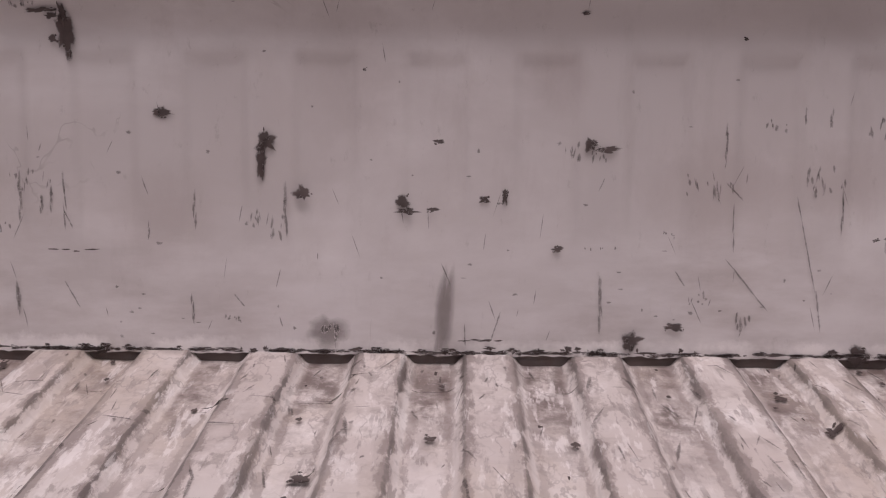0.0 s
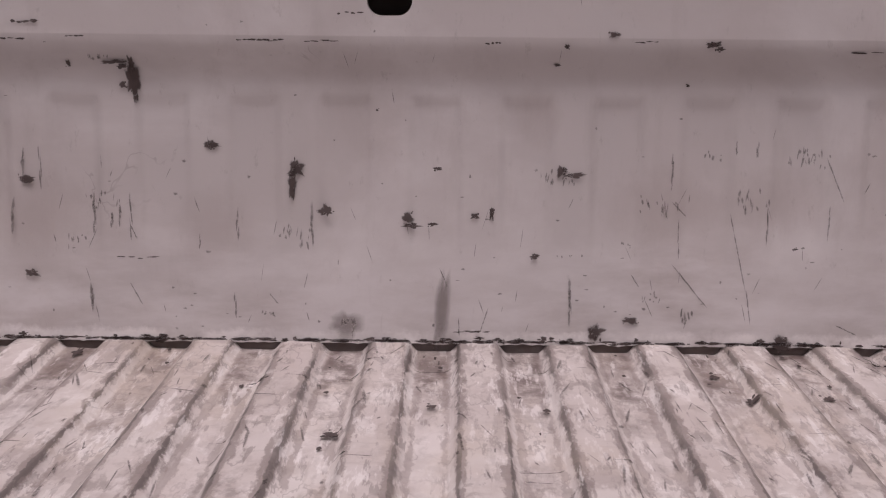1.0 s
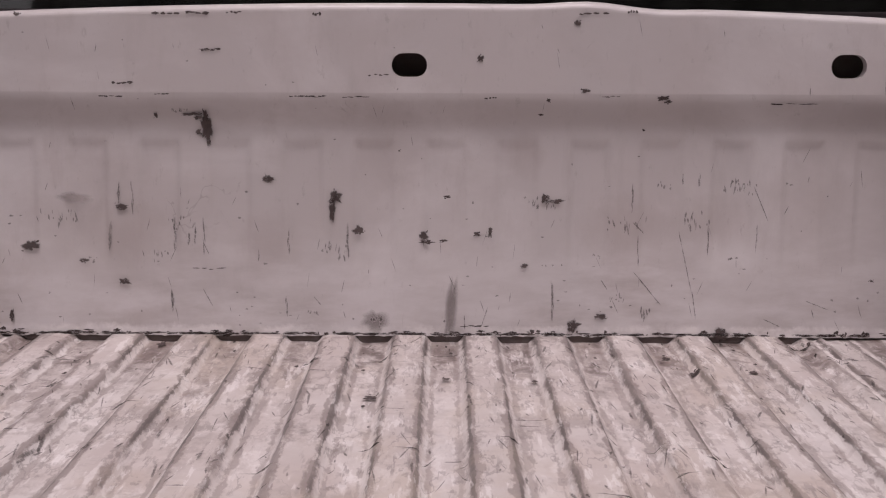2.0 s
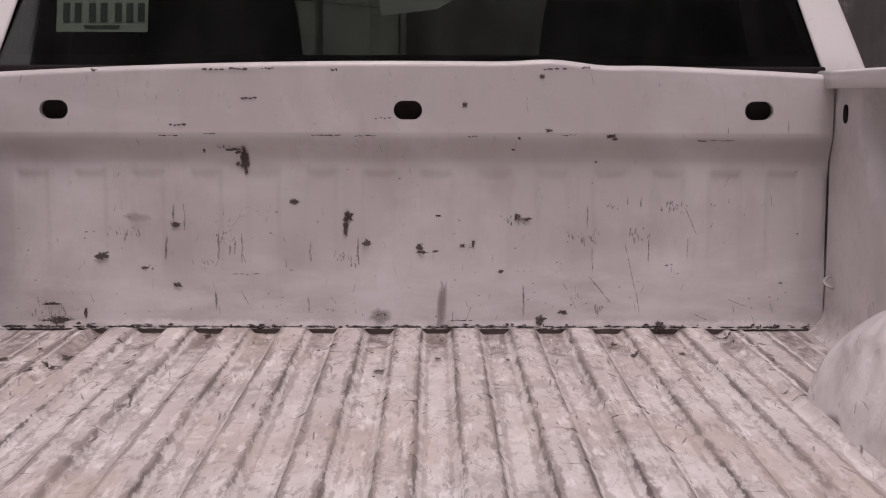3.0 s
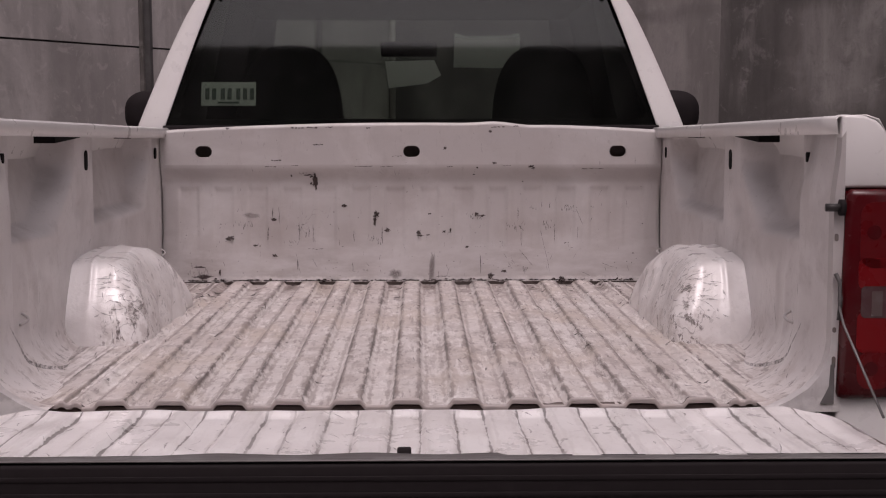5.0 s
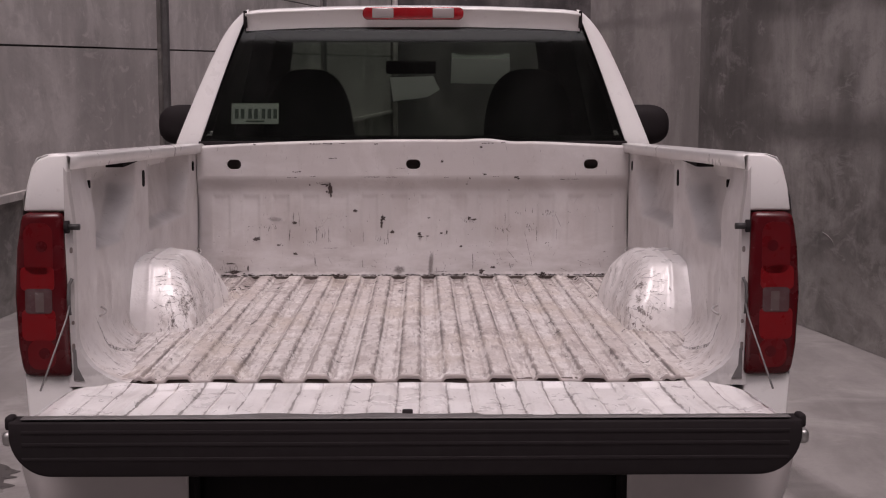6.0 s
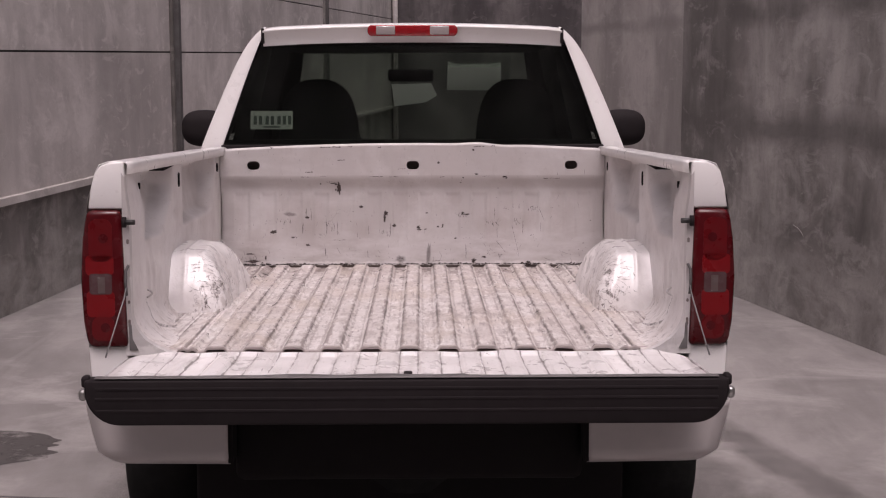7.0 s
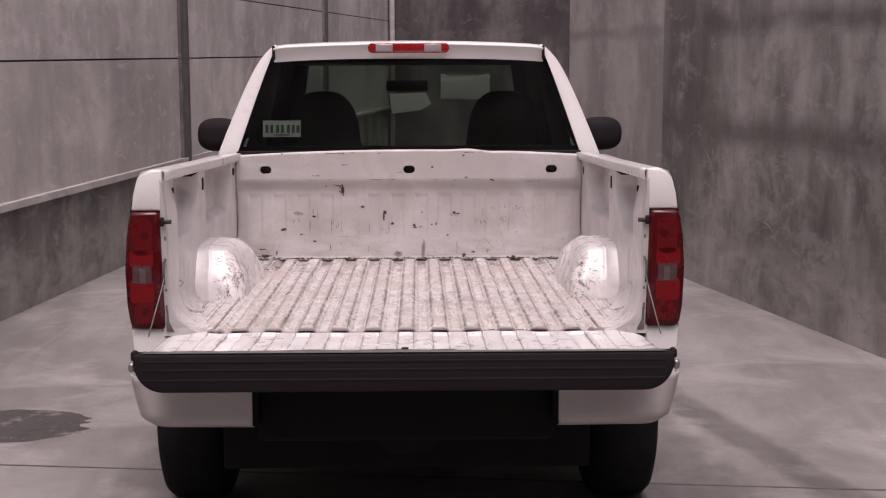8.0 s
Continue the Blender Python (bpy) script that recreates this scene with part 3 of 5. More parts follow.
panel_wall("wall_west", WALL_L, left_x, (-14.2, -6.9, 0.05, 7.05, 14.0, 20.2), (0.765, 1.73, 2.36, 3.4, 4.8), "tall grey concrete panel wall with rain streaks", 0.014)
wall_run("wall_west_plinth", WALL_R, (left_x(-14.2) - 0.005, -14.2), (left_x(20.2) - 0.005, 20.2), 0.0, 0.735, 0.03, "darker blotched concrete footing under the panel wall")
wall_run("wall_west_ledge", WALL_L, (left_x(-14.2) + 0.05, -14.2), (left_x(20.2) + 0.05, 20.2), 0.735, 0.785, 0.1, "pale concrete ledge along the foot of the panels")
for y in (7.05, 14.0):
    post = part("wall_post", box(left_x(y) - 0.05, left_x(y) + 0.055, y - 0.06, y + 0.06, 0.0, 4.8, 0.008), POST)
    part("post_flange", box(left_x(y) - 0.02, left_x(y) + 0.012, y - 0.14, y + 0.14, 0.0, 4.8, 0.004), WALL_R, post)
    tagged(post, "dark steel post between the concrete panels", "post", "posts along the wall")
pipe = part("downpipe", tube([(left_x(20.0) + 0.09, 20.05, 0.0), (left_x(20.0) + 0.09, 20.05, 4.7)], 0.05, 14), WALL_L)
tagged(pipe, "pale grey drain pipe in the far corner", "pipe")
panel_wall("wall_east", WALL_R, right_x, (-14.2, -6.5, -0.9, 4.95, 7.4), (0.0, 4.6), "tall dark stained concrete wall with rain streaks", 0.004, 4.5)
wall_run("wall_east_return", WALL_B, (right_x(7.4) + 0.2, 7.4), (4.6, 20.2), 0.0, 4.8, 0.2, "concrete wall running back from the corner, shade painted dark")
wall_run("wall_north", WALL_B, (-0.9, 20.2), (5.0, 20.2), 0.0, 4.8, 0.2, "stained concrete wall at the far end, shade painted dark")
# unseen wall, made tall to keep bright sky off the rear window
wall_run("wall_south", WALL_R, (-5.4, -14.2), (6.3, -14.2), 0.0, 10.5, 0.3, "unseen tall wall added to block sky from window and bed")

def ragged(cx, cy, w, h, rough, seed, n=40, turn=0.0):
    """The outline of an irregular patch."""
    out = []
    for k in range(n):
        a = 2 * math.pi * k / n
        r = 1 + rough * noise.noise((math.cos(a) * 1.7 + seed * 3.1, math.sin(a) * 1.7, seed)) + 0.5 * rough * noise.noise((math.cos(a) * 5, math.sin(a) * 5 + seed, seed * 1.3))
        x, y = w / 2 * r * math.cos(a), h / 2 * r * math.sin(a)
        out.append((cx + x * math.cos(turn) - y * math.sin(turn), cy + x * math.sin(turn) + y * math.cos(turn)))
    return out


def flat(outline, place):
    bm = bmesh.new()
    bm.faces.new([bm.verts.new(place(*p)) for p in outline])
    bmesh.ops.triangulate(bm, faces=bm.faces[:])
    return bm


def puddle(cx, cy, outline):
    bm = bmesh.new()
    vs = [bm.verts.new((x, y, 0.002)) for x, y in outline]
    c = bm.verts.new((cx, cy, 0.002))
    for i in range(len(vs)):
        bm.faces.new((vs[i], vs[(i + 1) % len(vs)], c))
    return bm


stain = part("damp_patch", puddle(-2.15, 0.10, [(x, y + 0.045 * math.sin(9 * x) * (y - 0.10) / 0.3) for x, y in ragged(-2.15, 0.10, 1.22, 0.58, 0.34, 11, 120, -0.06)]), WET)
tagged(stain, "dark damp patch on the concrete slab", "stain", kind="structure")
def tyre_track(x0, x1, half, y0, y1, seed):
    """A dark smear of dust left by a wheel: "core" is 1 along its middle."""
    bm = bmesh.new()
    lay = bm.verts.layers.float.new("core")
    rows = []
    for j in range(41):
        q = j / 40
        cx = x0 + (x1 - x0) * q ** 1.4 + 0.05 * noise.noise((q * 4, seed, 0.0))
        row = []
        for off, core in ((-1.0, 0.0), (-0.45, 0.8), (0.0, 1.0), (0.45, 0.8), (1.0, 0.0)):
            v = bm.verts.new((cx + off * half, y0 + (y1 - y0) * q, 0.0014))
            v[lay] = core * math.sin(math.pi * q) ** 0.35
            row.append(v)
        rows.append(row)
    for a, b in zip(rows, rows[1:]):
        for i in range(4):
            bm.faces.new((a[i], a[i + 1], b[i + 1], b[i]))
    return bm


for x0, x1, half, y0, y1, seed in ((1.02, 1.55, 0.34, 1.4, -4.2, 1.0), (1.20, 2.30, 0.16, 1.6, -2.6, 5.0), (-1.00, -1.15, 0.30, 0.9, -4.2, 9.0)):
    track = part("tyre_track", tyre_track(x0, x1, half, y0, y1, seed), TRACK)
    tagged(track, "dusty dark tyre track on the concrete slab", "stain", kind="structure")
joint = part("slab_joint", prism([(-2.95, -0.42), (3.1, -1.16), (3.1, -1.172), (-2.95, -0.432)], "z", 0.0, 0.0025), POST)
tagged(joint, "thin dark joint between concrete slabs", "joint", kind="structure")

scratch = part("wall_scratch", tube([(right_x(y) - 0.002, y, z) for y, z in ((3.06, 0.612), (3.00, 0.600), (2.95, 0.580), (2.92, 0.553))], 0.0025, 6), WALL_FAR)
tagged(scratch, "short pale scrape on the stained wall", "scrape", kind="structure")

# ---------------------------------------------------------------- the pickup truck, nose slightly down
truck = new("pickup_truck")
truck.matrix_world = Matrix.Translation((0, -1, 0)) @ pose(0, 0, 0, -1.64) @ Matrix.Translation((0, 1, 0))
tagged(truck, "white single-cab pickup truck with scratched bed and open tailgate", "pickup truck")

HALF = 0.80           # half the bed's inner width
REAR = -1.955         # where the floor ends


def floor_z(x):
    a = abs(x)
    if a > 5.5 * RIB:
        z = ZF - 0.006 + 0.004 * (step(a, 0.614, 0.620) - step(a, 0.626, 0.632) + step(a, 0.640, 0.646) - step(a, 0.652, 0.658))
        return z
    f = abs((x / RIB + 0.5) % 1.0 - 0.5) * RIB
    return ZF - 0.013 * step(f, 0.0215, 0.0365)


def bed_floor():
    xs = sorted({round(i * RIB + s * d, 4) for i in range(-6, 7) for s in (-1, 1) for d in (0.0, 0.012, 0.0235, 0.026, 0.029, 0.0325, 0.035, 0.0375, 0.048)} | {s * v for s in (-1, 1) for v in (0.614, 0.617, 0.620, 0.626, 0.629, 0.632, 0.640, 0.643, 0.646, 0.652, 0.655, 0.658, 0.70, 0.75, 0.80)})
    xs = [x for x in xs if abs(x) <= HALF]
    bm = bmesh.new()
    ny = 70
    rows = []
    for j in range(ny + 1):
        y = REAR + (0.05 - REAR) * j / ny
        row = []
        for x in xs:
            d = 0.0022 * noise.noise((x * 7, y * 4, 0.3)) + 0.0012 * noise.noise((x * 25, y * 13, 5.0))
            row.append(bm.verts.new((x, y, floor_z(x) + d)))
        rows.append(row)
    for r, s in zip(rows, rows[1:]):
        for i in range(len(xs) - 1):
            bm.faces.new((r[i], r[i + 1], s[i + 1], s[i]))
    smooth(bm)
    return bm


def floor_lip():
    """The rolled rear edge of the floor, which follows the ribs."""
    n = 640
    rim = [(0.0, 0.0), (-0.0022, -0.0006), (-0.0040, -0.0022), (-0.0047, -0.0048), (-0.0047, -0.0105), (0.0, -0.0125), (0.03, -0.0125)]

    def at(u, v):
        x = (2 * u - 1) * HALF
        dy, dz = rim[round(v * (len(rim) - 1))]
        bent = 0.0016 * noise.noise((x * 9, 4.0, 1.0)) + 0.0010 * noise.noise((x * 31, 2.0, 1.0))
        return (x, REAR + dy + bent, floor_z(x) + dz + 0.0006 + 0.5 * bent)
    bm = grid(n, len(rim) - 1, at)
    for face in bm.faces:
        face.smooth = False
    return bm


part("bed_floor", bed_floor(), FLOOR_PAINT, truck, "ribbed white steel floor, paint worn and grimy")


part("floor_lip", floor_lip(), LIP, truck, "scuffed grey rolled edge of the floor")
# added strip: fills the hinge gap with brown in place of black
part("hinge_gap_filler", box(-0.76, 0.76, -2.036, REAR + 0.004, ZF - 0.05, ZF - 0.030, 0.003), GAP_SHADE, truck, "brown strip added to fill the hinge gap")
# brown strip puts the shadow band under the lip into colour
part("lip_shade_strip", box(-0.78, 0.78, REAR + 0.002, REAR + 0.03, ZF - 0.07, ZF - 0.0140), GAP_SHADE, truck, "brown strip painting the shade under the floor edge")


def crown(x):
    return 1.337 + 0.024 * (1 - (x / HALF) ** 2) + 0.006 * math.exp(-((x - 0.27) / 0.06) ** 2) - 0.003 * math.exp(-((x - 0.38) / 0.05) ** 2)


def bulkhead_lower():
    def at(u, v):
        x = (u * 2 - 1) * 0.809
        z = ZF - 0.002 + (1.226 - ZF + 0.002) * v
        f = abs((x / RIB + 0.5) % 1.0 - 0.5)
        between = step(f, 0.19, 0.27) * step(z, 0.93, 1.02) * (1 - step(z, 1.138 + 0.10 * max(0.0, 0.33 - f) , 1.154))
        y = 0.0045 * between - 0.026 * step(z, 1.165, 1.226)
        y += (0.002 * noise.noise((x * 5, z * 5, 2.0)) + 0.0008 * noise.noise((x * 20, z * 20, 7.0))) * (1 - step(z, 1.18, 1.222))
        if v == 0:
            z += 0.0025 * noise.noise((x * 40, 1.0, 1.0)) + 0.002 * noise.noise((x * 110, 3.0, 1.0))
        return (x, y, z)
    return grid(360, 56, at)


def bulkhead_upper():
    """The upper band, with three slots through it, rounded over at the top."""
    bm = bmesh.new()
    y0 = -0.026
    n = 60
    low = [bm.verts.new((-0.809 + 1.618 * i / n, y0, 1.226)) for i in range(n + 1)]
    top = [bm.verts.new((v.co.x, y0, crown(v.co.x) - 0.012)) for v in low]
    loop = low + top[::-1]
    edges = [bm.edges.new((loop[i], loop[(i + 1) % len(loop)])) for i in range(len(loop))]
    rims = []
    for cx in (-0.670, 0.0, 0.667):
        ring = [bm.verts.new((x, y0, z)) for x, z in rounded(0.054, 0.036, 0.0175, 6, cx, 1.268)]
        rims.append(ring)
        edges += [bm.edges.new((ring[i], ring[(i + 1) % len(ring)])) for i in range(len(ring))]
    bmesh.ops.triangle_fill(bm, edges=edges, use_beauty=True)
    for ring in rims:
        inner = [bm.verts.new((v.co.x, y0 + 0.02, v.co.z)) for v in ring]
        for i in range(len(ring)):
            j = (i + 1) % len(ring)
            bm.faces.new((ring[i], ring[j], inner[j], inner[i]))
    last = top
    for k in range(1, 7):
        a = radians(90 * k / 6)
        nxt = [bm.verts.new((v.co.x, y0 + 0.012 * (1 - math.cos(a)) + 0.0, v.co.z + 0.012 * math.sin(a))) for v in top]
        for i in range(n):
            bm.faces.new((last[i], last[i + 1], nxt[i + 1], nxt[i]))
        last = nxt
    end = [bm.verts.new((v.co.x, 0.06, v.co.z - 0.004)) for v in last]
    for i in range(n):
        bm.faces.new((last[i], last[i + 1], end[i + 1], end[i]))
    bmesh.ops.recalc_face_normals(bm, faces=bm.faces[:])
    return bm


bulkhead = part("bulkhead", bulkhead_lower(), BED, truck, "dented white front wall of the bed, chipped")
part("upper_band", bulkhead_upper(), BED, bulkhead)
# brown strip carries the grime and shade in the gap under the wall
part("bulkhead_backing", box(-0.79, 0.79, 0.006, 0.018, 0.80, 0.86), GAP_GRIME, bulkhead)
part("bulkhead_backing", box(-0.79, 0.79, 0.030, 0.040, 0.90, 1.32), GAP_SHADE, bulkhead)


def side_surface(s):
    def at(u, v):
        y = -2.01 * (1 - u)
        # a rounded foot first, then the upright panel
        r = 0.05 + 0.07 * step(-y, 1.3, 1.7)
        turn = min(1.0, v / 0.25) * math.pi / 2
        z = ZF + r * (1 - math.cos(turn)) - 0.009 * math.cos(turn) + (1.345 - ZF - r) * max(0.0, (v - 0.25) / 0.75)
        low = 1 - step(z, 1.10, 1.27)          # 1 at the pockets' feet
        # front pocket: a sharp edge at the pillar, a long soft one by the front wall
        front = step(y, -0.955, -0.905) * (1 - step(y, -0.225 - 0.15 * low, -0.175 - 0.08 * low))
        # rear pocket: its front edge flares back as it comes down the pillar
        rear = step(y, -1.70, -1.655) * (1 - step(y, -1.205 - 0.24 * low, -1.140 - 0.17 * low))
        foot = 1.095 + 0.020 * step(-y, 1.0, 1.7)
        pocket = max(front, rear) * step(z, foot, foot + 0.035)
        x = HALF + 0.012 - r * (1 - math.sin(turn)) + (0.050 + 0.035 * step(z, 1.10, 1.34)) * pocket
        # the dimple under the pillar, the swelling of the rear post
        x += 0.010 * math.exp(-((y + 1.11) / 0.045) ** 2 - ((z - 1.155) / 0.022) ** 2)
        x -= 0.030 * step(-y, 1.70, 1.80) * (1 - step(z, 1.20, 1.34) * (0.4 + 0.4 * step(y, -1.90, -1.80)))
        # two pressed folds ahead of the post
        for c in (-1.60, -1.52):
            x -= 0.007 * math.exp(-((y - c) / 0.016) ** 2) * step(z, 0.90, 0.94) * (1 - step(z, 1.03, 1.07))
        x += 0.0022 * noise.noise((y * 5, z * 5, 3.0 * s)) + 0.0008 * noise.noise((y * 15, z * 15, 3.0 * s))
        return (s * x, y, z)
    return at


def arch_surface(s):
    """A box with rounded shoulders: drawn from the bed side inwards, then closed over its inner face."""
    R = 0.055

    def p(v, e):
        return math.copysign(abs(v) ** e, v)

    def at(u, v):
        th = math.pi * (-0.02 + 1.04 * u)
        inner = HALF - 0.175
        close = 1.0
        if v < 0.14:
            q = v / 0.14
            x, e = HALF + 0.016 - 0.03 * q, -0.003 * (1 - q) ** 2
        elif v < 0.5:
            q = (v - 0.14) / 0.36
            x, e = HALF - 0.014 + (inner + R - HALF + 0.014) * q, -0.0045 * math.exp(-((q - 0.25) / 0.10) ** 2)
        elif v < 0.8:
            a = (v - 0.5) / 0.3 * math.pi / 2
            x, e = inner + R - R * math.sin(a), R * (1 - math.cos(a))
        else:
            q = (v - 0.8) / 0.2
            x, e, close = inner, R, 1 - q
        fore = step(math.cos(th), -0.7, 0.4)     # squarer behind, rounder in front
        y = -0.915 + (0.37 - e) * p(math.cos(th), 0.27 + 0.57 * fore) * close
        z = ZF - 0.01 + (0.202 - e) * p(math.sin(th), 0.36 + 0.36 * fore) * close
        lean = step(z, ZF, ZF + 0.25)
        x += 0.060 * lean * step(v, 0.1, 0.7)
        y -= 0.105 * lean * math.cos(th)
        worn = step(v, 0.3, 0.55)
        d = 0.005 * noise.noise((y * 6, z * 6, x * 6 + 9 * s)) + (0.016 if s < 0 else 0.012) * worn * noise.noise((y * 10, z * 10, x * 10 + 9 * s)) + 0.007 * worn * noise.noise((y * 24, z * 24, x * 24 + 4 * s))
        return (s * (x + d), y + d * 0.7, z + d * 0.5)
    return at


def post_outline(s):
    pts = []
    for k in range(24):
        z = ZF - 0.012 + (1.348 - ZF) * k / 23
        h, r = max(0.0, z - ZF), 0.12
        x = HALF + 0.012 - (r - math.sqrt(max(0, r * r - (r - h) ** 2)) if h < r else 0) - 0.030 * (1 - 0.4 * step(z, 1.2, 1.34))
        pts.append((s * (x - 0.004), z))
    return pts + [(s * 0.797, 1.348), (s * 0.797, ZF - 0.012)]


for s in (-1, 1):
    panel = part("bed_side", grid(220, 100, side_surface(s)), SIDE_PAINT, truck, "white inner bed side with two pockets")
    part("wheel_arch", grid(110, 60, arch_surface(s)), ARCH_PAINT, truck, "rounded white wheel arch box, scratched and rubbed")

    # solid dark wedges paint the shade under the rail at each pocket
    for a, b in ((-1.36, -1.12), (-0.52, -0.36)):
        part("rail_shade_wedge", prism([(a, 1.342), (b, 1.342), (b, 1.327), (a, 1.317)], "x", s * (HALF + 0.002), s * (HALF + 0.05)), SHADE, panel)

    # rail along the top
    def rail_at(u, v, s=s):
        y = -2.03 + 2.06 * u
        prof = [(0.788, -0.034), (0.784, -0.006), (0.790, 0.0), (0.84, 0.002), (0.864, -0.006), (0.878, -0.03)]
        x, dz = prof[round(v * 5)]
        return (s * (x + 0.010 * u - 0.006), y, 1.376 - 0.032 * u + dz)
    part("bed_rail", thicken(grid(20, 5, rail_at), 0.003), PAINT, truck)

    def skin(u, v, s=s):
        y = -2.02 + 2.06 * u
        z = 0.60 + (1.372 - 0.032 * u - 0.60) * v
        bulge = 0.882 + 0.024 * (1 - ((z - 1.02) / 0.40) ** 2)
        bulge -= 0.045 * step(z, 1.24, 1.38) ** 2
        return (s * bulge, y, z)
    part("bed_outer_skin", grid(40, 24, skin), PAINT, truck)
    # rear post around the lamp
    outline = [(0.79, 0.62), (0.872, 0.62), (0.890, 0.70), (0.900, 0.86), (0.79, 0.86)]
    part("rear_post_foot", prism([(s * a, b) for a, b in outline], "y", -2.035, -1.98, 0.006), PAINT, truck)
    outline = [(0.79, 1.245), (0.892, 1.245), (0.884, 1.30), (0.872, 1.345), (0.855, 1.366), (0.83, 1.376), (0.79, 1.378)]
    part("rear_post_head", prism([(s * a, b) for a, b in outline], "y", -2.035, -1.98, 0.006), PAINT, truck)
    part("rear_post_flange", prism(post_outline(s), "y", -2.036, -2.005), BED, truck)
    for name, y, z, hgt in (("post_slot", -1.03, 1.269, 0.05), ("post_slot", -0.10, 1.265, 0.035), ("post_slot", -1.776, 1.294, 0.020)):
        off = HALF + 0.0125 - (0.012 if y < -1.7 else 0.0)
        part(name, prism(rounded(0.026 if y > -1.7 else 0.012, hgt, 0.0055 if y < -1.7 else 0.0125, 4, y, z), "x", s * (off - 0.0035), s * (off + 0.004)), SHADE, panel)

    # tail lamp
    outline = [(0.788, 0.858), (0.888, 0.858), (0.901, 0.872), (0.910, 0.93), (0.915, 1.05), (0.908, 1.16), (0.898, 1.225), (0.890, 1.243), (0.799, 1.243)]
    lamp = part("tail_lamp", prism([(s * a, b) for a, b in outline], "y", -2.05, -1.95, 0.012), DEEP_RED, truck, "tall red tail lamp")
    for name, w, h, r, cx, cz, mat in (("brake_lens", 0.066, 0.120, 0.024, 0.856, 1.160, MID_RED), ("brake_lens", 0.078, 0.056, 0.012, 0.860, 1.090, RED), ("turn_lens", 0.078, 0.075, 0.014, 0.859, 0.982, RED), ("turn_lens", 0.064, 0.070, 0.024, 0.854, 0.912, MID_RED)):
        part(name, prism(rounded(w, h, r, 5, s * cx, cz), "y", -2.0508, -2.04), mat, lamp)
    clear = part("reverse_lens", prism(rounded(0.062, 0.058, 0.008, 4, s * 0.858, 1.038), "y", -2.0514, -2.04), SMOKE, lamp)
    part("lamp_reflector", box(min(s * 0.846, s * 0.866), max(s * 0.846, s * 0.866), -2.0518, -2.05, 1.012, 1.058), LENS_GREY, clear)
    part("lamp_reflector", box(min(s * 0.877, s * 0.883), max(s * 0.877, s * 0.883), -2.0518, -2.05, 1.010, 1.060), SMOKE, clear)
    for cz in (1.165, 0.915):
        part("bulb_seat", prism(rounded(0.026, 0.026, 0.0129, 6, s * 0.848, cz), "y", -2.0513, -2.045), DEEP_RED, lamp)
    part("striker_bolt", tube([(s * 0.760, -2.045, 1.21), (s * 0.772, -2.045, 1.21), (s * 0.7725, -2.045, 1.21), (s * 0.795, -2.045, 1.21)], 0.0075), BOLT, truck, "dark steel tailgate striker bolt")
    part("bolt_washer", tube([(s * 0.785, -2.045, 1.21), (s * 0.794, -2.045, 1.21)], 0.015, 14), BLACK, truck)
    part("post_recess", prism([(s * 0.785, 0.925), (s * 0.778, 0.92), (s * 0.776, 0.88), (s * 0.760, 0.848), (s * 0.785, 0.848)], "y", -2.0385, -2.03), HEM, truck)
    for y, z in ((-1.645, 0.965), (-0.055, 0.955)):
        part("tie_hook", tube([(s * (HALF + 0.010 - 0.016 * math.sin(math.pi * q / 8)), y + 0.010 * math.cos(math.pi * q / 8), z - 0.022 * q / 8) for q in range(9)], 0.0030, 8), BED, truck, "bent wire tie-down hook")
    for z, hgt in ((1.155, 0.014), (0.985, 0.010), (0.925, 0.022)):
        part("flange_slot", prism(rounded(0.007, hgt, 0.0034, 3, s * 0.7835, z), "y", -2.0372, -2.03), GAP_GRIME, truck)
    part("cable_bracket", tube([(s * 0.781, -2.044, 1.09), (s * 0.788, -2.047, 1.075), (s * 0.789, -2.05, 1.045), (s * 0.787, -2.05, 1.005)], 0.0042, 8), POST, truck)
    part("tailgate_cable", tube([(s * 0.787, -2.05, 1.03), (s * 0.790, -2.07, 1.00), (s * 0.800, -2.27, 0.872)], 0.0024, 8), CABLE, truck, "steel tailgate support cable")

# ---------------------------------------------------------------- tailgate, let down
TG0, TG1 = Vector((0, -2.04, 0.8425)), Vector((0, -2.50, 0.859))


def tg(x, f, h):
    """A point of the tailgate: f from hinge (0) to outer edge (1), h above its face."""
    p = TG0.lerp(TG1, f)
    return (x, p.y, p.z + h)


def gate_half(v):
    """Half the tailgate's width: rounded in at the hinge."""
    return 0.774 - 0.115 * max(0.0, 1 - v / 0.42) ** 2


def gate_face(u, v):
    x = (2 * u - 1) * gate_half(v)
    f = abs((x / RIB + 0.5) % 1.0 - 0.5)
    ends = step(v, 0.08, 0.22)
    wave = 0.02 * noise.noise((x * 9, 2.0, 7.0))
    sunk = -0.008 * (1 - step(f, 0.235, 0.30)) * step(v, 0.07 + wave, 0.17 + wave) * (1 - step(abs(x), 0.58, 0.60))
    field = -0.005 * step(0.735 - abs(x), 0.0, 0.03) * ends * step(abs(x), 0.60, 0.63)
    dent = (0.005 * noise.noise((x * 5, v * 2, 4.0)) + 0.0015 * noise.noise((x * 17, v * 3, 4.0))) * (1 - 0.9 * step(v, 0.8, 0.95))
    edge = -0.007 * (1 - step(v, 0.0, 0.07)) + 0.005 * step(abs(x), 0.60, 0.68) * (1 - step(v, 0.1, 0.6)) - 0.010 * (1 - step(gate_half(v) - abs(x), 0.0, 0.02))
    return tg(x, v, 0.004 + sunk + field + dent + edge)


